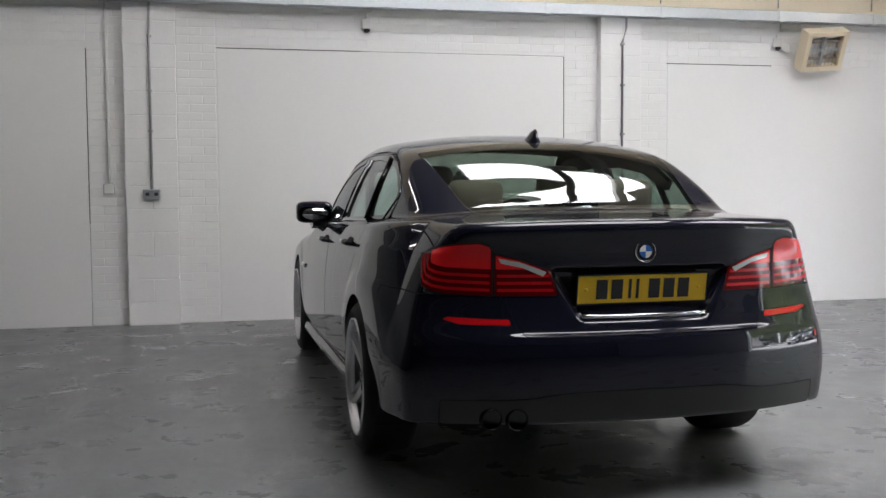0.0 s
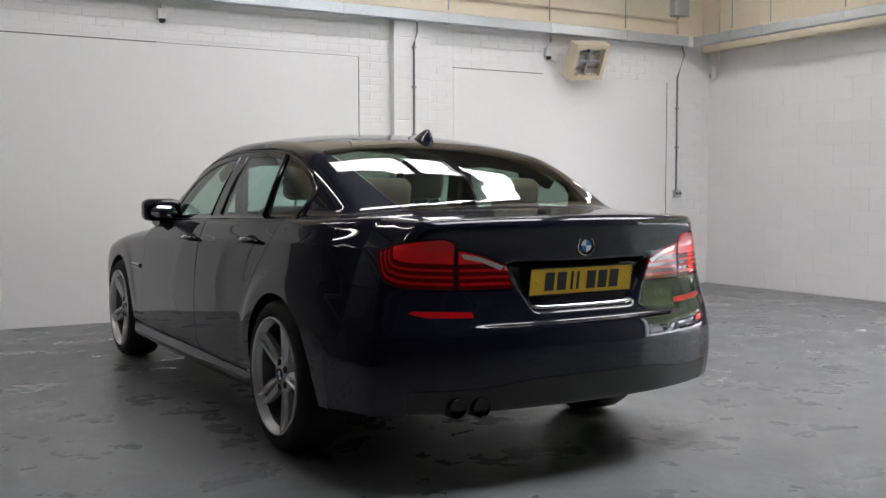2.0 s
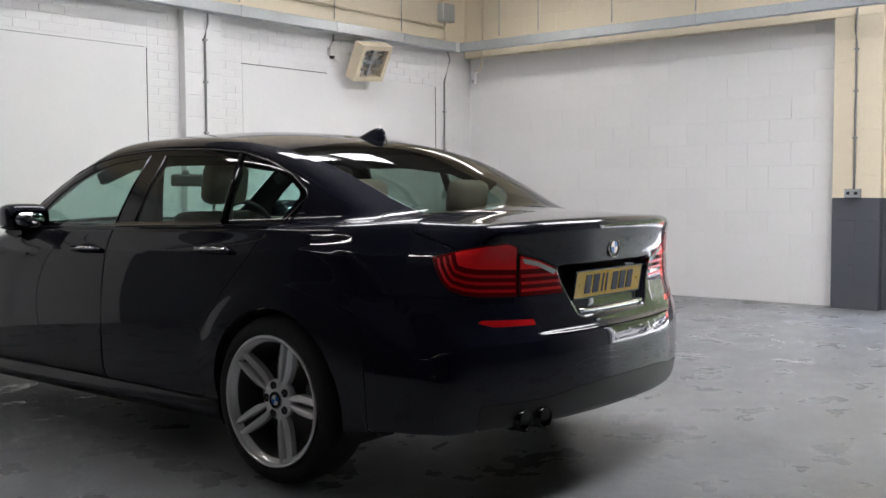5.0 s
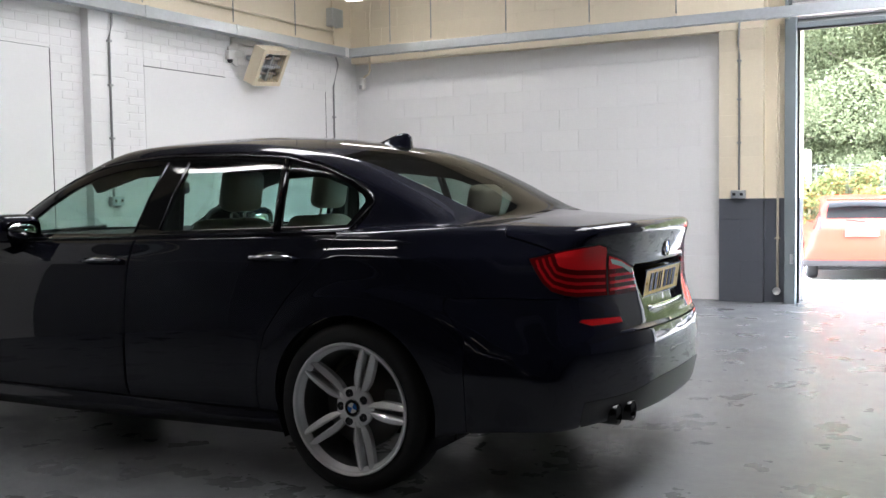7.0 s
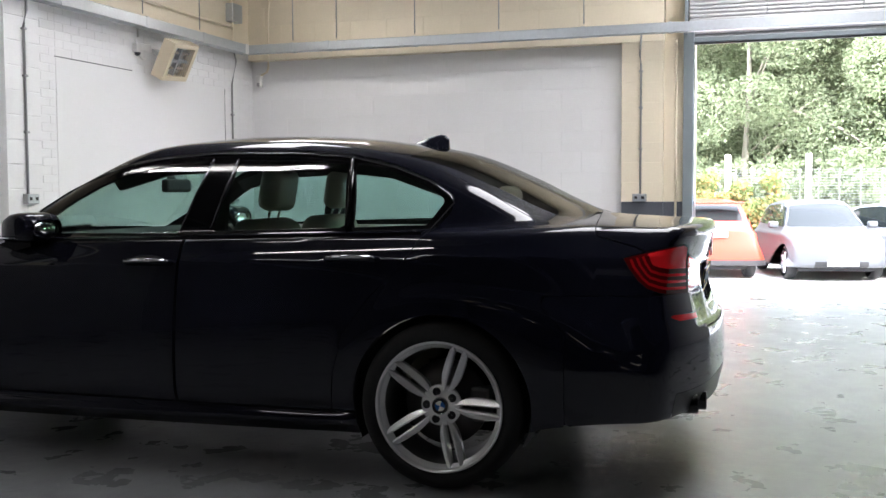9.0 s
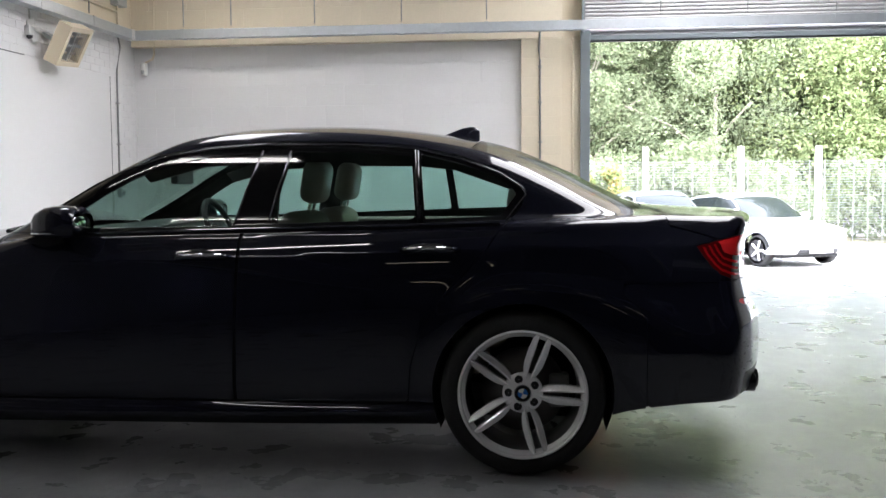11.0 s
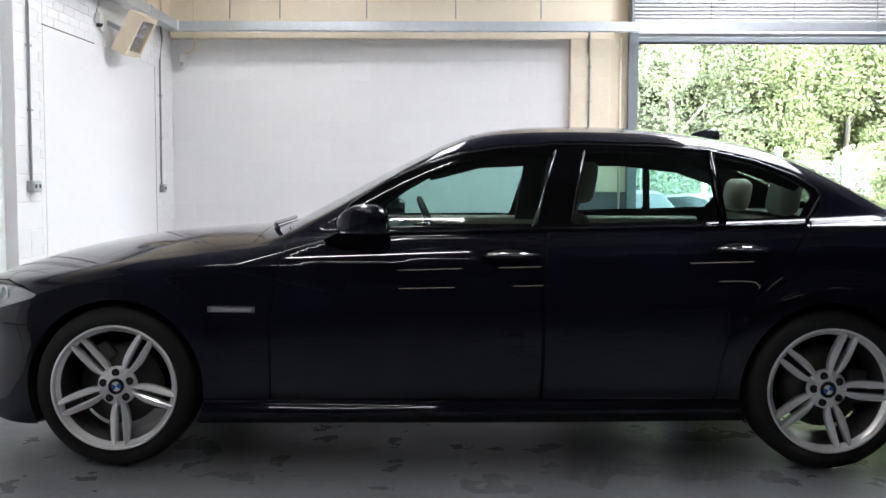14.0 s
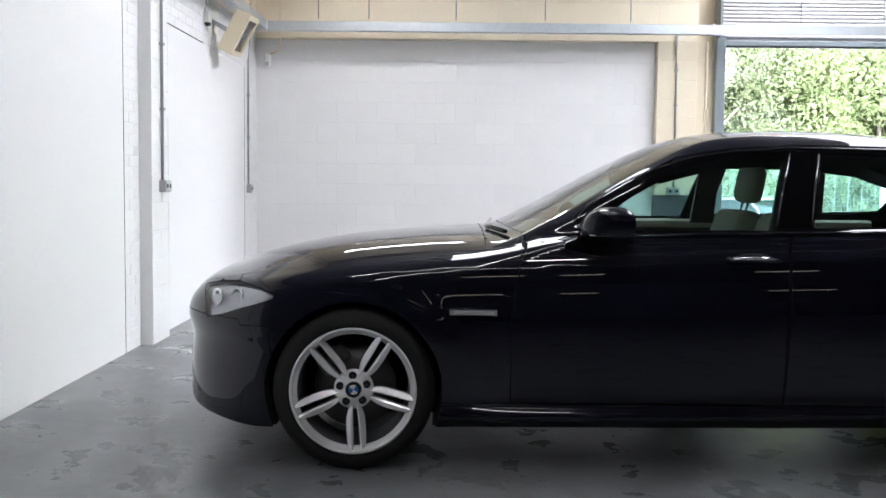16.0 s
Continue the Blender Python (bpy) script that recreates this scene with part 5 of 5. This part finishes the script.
# ---- leaves ----
def leaf_paint(name, dark, light, extra=None):
    m = bpy.data.materials.new(name)
    m.use_nodes = True
    n, l = m.node_tree.nodes, m.node_tree.links
    b = n["Principled BSDF"]
    b.inputs["Roughness"].default_value, b.inputs["Specular IOR Level"].default_value = 0.8, 0.15
    g, r = n.new("ShaderNodeNewGeometry"), n.new("ShaderNodeValToRGB")
    r.color_ramp.elements[0].color, r.color_ramp.elements[1].color = (*dark, 1), (*light, 1)
    if extra:
        for at, c in extra:
            r.color_ramp.elements.new(at).color = (*c, 1)
    l.new(g.outputs["Random Per Island"], r.inputs[0])
    l.new(r.outputs[0], b.inputs["Base Color"])
    tr, mx = n.new("ShaderNodeBsdfTranslucent"), n.new("ShaderNodeMixShader")
    l.new(r.outputs[0], tr.inputs[0])
    mx.inputs[0].default_value = 0.5
    l.new(b.outputs[0], mx.inputs[1]); l.new(tr.outputs[0], mx.inputs[2]); l.new(mx.outputs[0], n["Material Output"].inputs[0])
    return m


def leaves(name, centres, radii, count, size, material, seed, shell_only=0.55):
    """Many small folded leaves spread through overlapping clumps."""
    r = np.random.default_rng(seed)
    k = r.integers(0, len(centres), count)
    d = r.normal(size=(count, 3)); d /= np.linalg.norm(d, axis=1, keepdims=True)
    rad = shell_only + (1 - shell_only) * r.random(count) ** 0.6
    p = np.array(centres)[k] + d * np.array(radii)[k] * rad[:, None]
    s = size * r.uniform(0.6, 1.3, count)
    u = r.normal(size=(count, 3)); u /= np.linalg.norm(u, axis=1, keepdims=True)
    w = np.cross(u, r.normal(size=(count, 3))); w /= np.linalg.norm(w, axis=1, keepdims=True)
    nrm = np.cross(u, w)
    su, sw = (u * s[:, None]), (w * s[:, None] * 0.42)
    v = np.stack([p - su * 0.5, p + sw + nrm * s[:, None] * 0.12, p + su * 0.55, p - sw + nrm * s[:, None] * 0.12], 1).reshape(-1, 3)
    i = np.arange(count)[:, None] * 4
    f = np.concatenate([i + (0, 1, 2), i + (0, 2, 3)], 1).reshape(-1, 3)
    me = bpy.data.meshes.new(name)
    me.from_pydata(v.tolist(), [], f.tolist())
    me.materials.append(material)
    return me


LEAF_A = leaf_paint("willow_leaves", (0.140, 0.170, 0.098), (0.205, 0.235, 0.145))
LEAF_B = leaf_paint("maple_leaves", (0.145, 0.185, 0.085), (0.25, 0.29, 0.145))
CREEPER = leaf_paint("creeper_leaves", (0.13, 0.175, 0.07), (0.33, 0.345, 0.15), ((0.55, (0.22, 0.26, 0.11)), (0.80, (0.36, 0.30, 0.13)), (0.92, (0.42, 0.23, 0.11))))
BARK = M("grey_bark", (0.20, 0.185, 0.145), 0.9, spots=0.3, bump=0.6, bscale=20)


def tree(name, label, seed, height, spread, leafmat, size, count, at):
    rg = random.Random(seed)
    t = thing(name, label, "tree", "trees behind the fence", pose(*at, 0, 0, rg.uniform(0, 360)))
    bm = B()
    tube(bm, [(0, 0, -0.3), (0.08, 0.02, height * 0.2), (-0.05, 0.1, height * 0.45), (0.05, 0, height * 0.75)], 0.11, 8)
    for v in bm.verts:
        k = 1.15 - 0.9 * max(0, v.co.z) / (height * 0.75)
        v.co.x, v.co.y = v.co.x * k, v.co.y * k
    part("trunk", bm, BARK, t, smooth=True)
    cs, rs = [], []
    for i in range(40):
        a, h = rg.uniform(0, math.tau), rg.uniform(0.10, 0.97)
        rr = spread * (1 - 0.55 * abs(h - 0.45)) * rg.uniform(0.35, 0.95)
        c = (rr * math.cos(a), rr * math.sin(a), h * height)
        cs.append(c); q = rg.uniform(0.75, 1.35) * spread * 0.36
        rs.append((q, q, q * rg.uniform(0.7, 1.1)))
        if i % 8 == 0:
            bm = B()
            tube(bm, [(0, 0, c[2] * 0.6), (c[0] * 0.5, c[1] * 0.5, c[2] * 0.85), c], 0.035, 6)
            part("limb", bm, BARK, t)
    crown = new("crown", leaves("crown", cs, rs, count, size, leafmat, seed))
    crown.parent = t
    tagged(crown, kind="stuff")
    return t


tA = tree("willow_tree", "tall pale green willow with a thick leafy crown", 3, 9.0, 2.7, LEAF_A, 0.070, 75000, (24.0, 3.6, -0.2))
tB = tree("maple_tree", "broad bright green maple with large leaves", 8, 9.5, 3.0, LEAF_B, 0.10, 55000, (24.6, -5.0, -0.2))
tC = tree("willow_tree", "tall pale green willow with a thick leafy crown", 17, 8.2, 2.6, LEAF_A, 0.070, 75000, (23.6, 0.2, -0.2))
for src, x, y, rz, k in ((tB, 25.2, -1.9, 40, 1.0), (tA, 24.6, 7.2, 140, 1.0), (tC, 25.0, 10.8, 80, 1.05), (tB, 24.8, -8.6, 200, 1.05), (tA, 28.6, 1.8, 200, 1.25), (tB, 28.8, -3.6, 100, 1.2), (tC, 28.8, 5.6, 10, 1.3), (tA, 29.0, -7.5, 60, 1.3), (tC, 25.0, -12.0, 30, 1.1), (tA, 29.5, 9.5, 90, 1.3), (tB, 29.0, -12.0, 10, 1.3)):
    c = copy_thing(src, pose(x, y, -0.2, 0, 0, rz) @ Matrix.Scale(k, 4))
# creeper over the fence, and low bushes behind it
rg = random.Random(5)
def spread_clumps(y0, y1, n, z0, z1, x0, x1, r0, r1):
    cs = [(rg.uniform(x0, x1), rg.uniform(y0, y1), rg.uniform(z0, z1)) for _ in range(n)]
    return cs, [(r, r, r) for r in (rg.uniform(r0, r1) for _ in cs)]
cs, rs = spread_clumps(2.85, 7.5, 90, 0.2, 1.42, 19.55, 19.75, 0.18, 0.32)
cr = new("creeper", leaves("creeper", cs, rs, 26000, 0.09, CREEPER, 2, 0.3))
tagged(cr, "yellow, orange and green creeper grown over the fence", "creeper", kind="stuff")
cs, rs = spread_clumps(-14, 9, 90, -0.1, 1.6, 20.6, 22.2, 0.4, 0.8)
bs = new("bushes", leaves("bushes", cs, rs, 40000, 0.10, LEAF_A, 6, 0.3))
tagged(bs, "pale green bushes behind the wire fence", "bush", kind="stuff")
cs, rs = spread_clumps(-4.9, -3.75, 14, 0.5, 1.45, 19.7, 19.9, 0.2, 0.34)
cr = new("creeper", leaves("creeper", cs, rs, 4000, 0.085, LEAF_B, 12, 0.3))
tagged(cr, "bright green creeper hanging on the fence", "creeper", kind="stuff")
tagged(part("far_bank", box(B(), 33, 33.5, -60, 60, -1, 12.0), M("shaded_wood", (0.17, 0.215, 0.115), 0.95, spots=0.4, scale=20)), "dark wood edge far behind the trees", "backdrop", kind="structure")


# ---- the parked cars in the yard ----
def road_car(name, label, L, W, H, m, paint, coupe=0.0):
    """A small hatchback, its tail at y = 0, nose at y = L."""
    wm = curve([(0, W * 0.43), (0.3, W * 0.48), (1.0, W * 0.5), (L - 1.0, W * 0.5), (L - 0.3, W * 0.47), (L, W * 0.42)])
    zd = curve([(0, 0.60 * H), (0.1 * L, 0.63 * H), (0.6 * L, 0.63 * H), (0.72 * L, 0.635 * H), (0.92 * L, 0.55 * H), (L, 0.42 * H)])
    zt = curve([(-0.1, 0.55 * H), (0.03 * L + coupe * 0.1, 0.72 * H), (0.10 * L + coupe * 0.3, 0.91 * H), (0.22 * L + coupe * 0.3, 0.975 * H), (0.42 * L, H), (0.53 * L, 0.965 * H), (0.71 * L, 0.66 * H), (0.80 * L, 0.50 * H)])
    rz_ = curve([(0.12, 0.12), (0.3, 0.03), (0.5, 0.0), (0.7, 0.02), (1.0, 0.06), (1.5, 0.2)])
    fz_ = curve([(0.12, L - 0.14), (0.3, L - 0.03), (0.5, L), (0.65, L - 0.04), (0.85, L - 0.25), (1.0, L - 0.6)])
    ra, fa, R = 0.65, L - 0.75, 0.30

    def fld(x, y, z):
        x = np.abs(x)
        w = wm(y) - 0.08 * np.clip(0.35 - z, 0, 1) - 0.35 * np.clip(z - 0.60 * H + 0.06, 0, 1) - 0.03 * (1 - np.clip(z / 0.5, 0, 1))
        low = smin(w - x, zd(y) - 0.06 * (x / W * 2) ** 2.5 - z, 0.08)
        gh = smin(wm(y) * 0.90 - 0.40 * (z - 0.63 * H) - x, (zt(y + np.where(y > L * 0.45, 0.12, -0.08) * x * x) - 0.05 * (x / W * 2) ** 2 - z) * 0.9, 0.07)
        b = -smin(-low, -gh, 0.03)
        b = smin(b, y - rz_(z) - 0.10 * (x / W * 2) ** 3, 0.08)
        b = smin(b, fz_(z) - 0.22 * (x / W * 2) ** 2.4 - y, 0.10)
        return smin(b, z - 0.24, 0.04)
    v, q = shell(fld, 0.9, L - 1.0, 0.5 * H, 50, 64, 26)
    x, y, z = -v[:, 0], v[:, 1], v[:, 2]
    gw = wm(y) * 0.90 - 0.40 * (z - 0.63 * H)
    side = x - (gw - 0.03)
    o = {}
    dlo = inside(y, z, [(0.70 * L, 0.655 * H), (0.56 * L, 0.90 * H), (0.44 * L, 0.945 * H), (0.20 * L + coupe * 0.3, 0.915 * H), (0.09 * L + coupe * 0.3, 0.80 * H), (0.12 * L, 0.67 * H)])
    o["side_window"] = np.minimum(dlo, side)
    o["windscreen"] = np.minimum.reduce([y - 0.545 * L, 0.715 * L - y - 0.12 * x * x, gw - 0.07 - x, z - 0.655 * H])
    o["rear_window"] = np.minimum.reduce([0.115 * L + coupe * 0.35 - y, gw - 0.10 - x, z - 0.73 * H, 0.93 * H - z])
    o["tail_lamp"] = np.minimum.reduce([0.30 - y, x - 0.37 * W, z - 0.60 * H, 0.82 * H - z])
    o["headlamp"] = np.minimum.reduce([y - (L - 0.50), np.hypot(x - 0.36 * W, z - 0.50 * H) * -1 + 0.13])
    o["grille"] = np.minimum.reduce([y - (L - 0.30), 0.27 * W - x, z - 0.16 * H, 0.25 * H - z])
    o["bumper_skirt"] = np.minimum(0.45 - y, 0.245 * H - z)
    o["front_lip"] = np.minimum(y - L + 0.42, 0.145 * H - z)
    o["body"] = np.full(x.shape, 1.0)
    arch = np.where(x > 0.45, np.minimum(np.hypot(y - ra, z - R), np.hypot(y - fa, z - R)) - 0.335, 1.0)
    t = thing(name, label, "car", "cars parked in the yard", m)
    mats = {"side_window": CARGLASS, "windscreen": CARGLASS, "rear_window": CARGLASS, "tail_lamp": REDLENS, "headlamp": CLEARLENS, "grille": BLACK, "bumper_skirt": DARKPLASTIC, "front_lip": DARKPLASTIC, "body": paint}
    rest = np.full(x.shape, 1.0)
    for k, f in o.items():
        ff = np.minimum.reduce([f - 0.002, rest, arch])
        if k in ("side_window", "tail_lamp", "headlamp"):
            for mm in (False, True):
                skin(k, v, q, ff, fld, mats[k], t, "", 0.0, mm, False)
        else:
            skin(k, v, q, ff, fld, mats[k], t)
        rest = np.minimum(rest, -f - 0.002)
    skin("inner_body", v, q, arch, fld, BLACK, t, "", 0.02)
    for sx in (-1, 1):
        for yy in (ra, fa):
            w = part("tyre", lathe(B(), [(0.20, -0.09), (0.26, -0.10), (0.295, -0.07), (R, 0), (0.295, 0.07), (0.25, 0.09)], "x", 28, (sx * (W / 2 - 0.11), yy, R)), RUBBER, t, smooth=True)
            rim = part("rim", lathe(B(), [(0.205, -sx * -0.095), (0.19, -sx * -0.08), (0.17, -sx * -0.05), (0.001, -sx * -0.05)], "x", 28, (sx * (W / 2 - 0.11), yy, R)), DARKPLASTIC, t)
            for k in range(5):
                a = k * math.tau / 5
                c, s = math.cos(a), math.sin(a)
                xx = sx * (W / 2 - 0.035)
                part("spoke", tube(B(), [(xx, yy + 0.03 * c, R + 0.03 * s), (xx, yy + 0.195 * c, R + 0.195 * s)], 0.022, 6), ALLOY, t)
        mi = part("door_mirror", box(B(), -0.09, 0.09, -0.05, 0.05, -0.06, 0.06, 0.03, 2), paint, t, smooth=True)
        mi.location = (sx * (W / 2 + 0.05), 0.64 * L, 0.68 * H)
    part("underbody", box(B(), -W / 2 + 0.2, W / 2 - 0.2, 0.3, L - 0.3, 0.17, 0.3), BLACK, t)
    for yy, d in ((-0.012, 1), (L + 0.0, -1)):
        part("number_plate", box(B(), -0.26, 0.26, yy - 0.01, yy + 0.012, 0.20 * H if d < 0 else 0.53 * H, 0.20 * H + 0.11 if d < 0 else 0.53 * H + 0.11, 0.003), PALE, t)
    return t


ORANGE = M("orange_red_paint", (0.42, 0.022, 0.006), 0.5, coat=0.12)
GREYP = M("mid_grey_metallic_paint", (0.055, 0.060, 0.066), 0.5)
CARGLASS = M("dark_car_glass", (0.012, 0.015, 0.016), 0.04, spec=0.22)
SILVER = M("silver_metallic_paint", (0.30, 0.305, 0.32), 0.3, metal=0.5, coat=1.0)
NAVY = M("dark_navy_paint", (0.012, 0.014, 0.022), 0.3, coat=1.0)
rc = road_car("hatchback_car", "orange-red hatchback with a black lower bumper, tail towards the door", 3.95, 1.72, 1.44, pose(15.3, 4.06, -0.425, 0, 0, -79), ORANGE)
part("roof_spoiler", box(B(), -0.56, 0.56, 0.08, 0.34, 1.355, 1.395, 0.012), ORANGE, rc)
part("rear_wiper", tube(B(), [(0.05, 0.03, 1.0), (-0.25, 0.06, 1.03)], 0.012, 6), BLACK, rc)
fw = Matrix.Rotation(radians(102), 4, "Z") @ Vector((0, 1, 0))
sc = road_car("small_hatchback_car", "small grey hatchback with its nose towards the door", 3.65, 1.68, 1.41, Matrix.Translation((15.3 - 3.65 * fw.x, 1.88 - 3.65 * fw.y, -0.425)) @ Matrix.Rotation(radians(102), 4, "Z"), GREYP)
part("bonnet_scoop", box(B(), -0.14, 0.14, 2.72, 2.76, 0.868, 0.892, 0.008), BLACK, sc)
fw = Matrix.Rotation(radians(118), 4, "Z") @ Vector((0, 1, 0))
road_car("coupe_car", "silver coupe parked at an angle in the yard", 4.1, 1.74, 1.36, Matrix.Translation((15.6 - 4.1 * fw.x, -0.55 - 4.1 * fw.y, -0.425)) @ Matrix.Rotation(radians(118), 4, "Z"), SILVER, 1.0)
road_car("estate_car", "dark navy hatchback parked along the fence", 4.2, 1.74, 1.46, pose(17.75, -7.0, -0.43, 0, 0, 0), NAVY)

# ---- bricks and blocks, last ----
rng = random.Random(4)
LB, CB, DB = 0.225, 0.075, 0.008
for x0, x1 in ((-1.10, -0.79), (-0.348, 0.0)):
    lay("brick", wall_north, x0 + 0.002, x1 - 0.002, 0.0, 2.85, YN + 0.008, LB, CB, DB, WHITE, rng)
strip = tagged(new("brick_strip"), "white painted brickwork beside the pier", "brickwork", kind="structure")
lay("brick", strip, 3.262, 3.598, 0.0, 2.85, YN + 0.008, LB, CB, DB, WHITE, rng)
strip = tagged(new("brick_strip"), "white painted brickwork beside the pier", "brickwork", kind="structure")
lay("brick", strip, 4.022, 4.328, 0.0, 2.85, YN + 0.008, LB, CB, DB, WHITE, rng)
strip = tagged(new("brick_strip"), "white painted brickwork in the corner of the workshop", "brickwork", kind="structure")
lay("brick", strip, 7.272, 7.995, 0.0, 2.85, YN + 0.008, LB, CB, DB, WHITE, rng)
strip = tagged(new("brick_strip"), "white painted brickwork above the panel", "brickwork", kind="structure")
lay("brick", strip, 0.0, 3.26, 2.475, 2.85, YN + 0.008, LB, CB, DB, WHITE, rng)
strip = tagged(new("brick_strip"), "white painted brickwork above the panel", "brickwork", kind="structure")
lay("brick", strip, 4.33, 7.27, 2.40, 2.85, YN + 0.008, LB, CB, DB, WHITE, rng)
strip = tagged(new("brick_strip"), "white painted brickwork above the panel", "brickwork", kind="structure")
lay("brick", strip, XN, -1.10, 2.475, 2.85, YN + 0.008, LB, CB, DB, WHITE, rng)
for ob, (x0, x1) in list(zip(pier_obs, piers)):
    lay("block", ob, x0, x1, 0.0, 2.86, PIER_Y + 0.006, 0.45, 0.2043, 0.006, WHITE, rng)


def lay_east(parent, y0, y1, z0, z1, x, length, course, material):
    made = {}
    for r in range(int(round((z1 - z0) / course))):
        y = y0 - (length / 2 if r % 2 else 0)
        while y < y1 - 0.02:
            a, b = max(y, y0), min(y + length, y1)
            if b - a > 0.03:
                key = round(b - a, 2)
                if key not in made:
                    made[key] = mesh_of(box(B(), -0.0045, 0.0, 0.0015, b - a - 0.0015, 0.002, course - 0.002, 0.0015), "block", material)
                piece("block", made[key], parent, (x + rng.uniform(0, 0.0012), a, z0 + r * course))
            y += length


lay_east(wall_east, 4.69, YN, 0.0, 2.775, EAST_FACE, 0.45, 2.775 / 12, WHITE)
lay_east(pier_e, 4.244, 4.686, 1.062, 2.772, PIER_X + 0.006, 0.45, 0.2137, CREAM)
lay_east(pier_e_low, 4.244, 4.686, 0.0, 1.062, PIER_X + 0.006, 0.45, 0.2124, BANDGREY)
lay_east(wall_upper_east, 4.24, 9.0, 2.96, 4.06, PIER_X, 0.45, 0.22, CREAM)
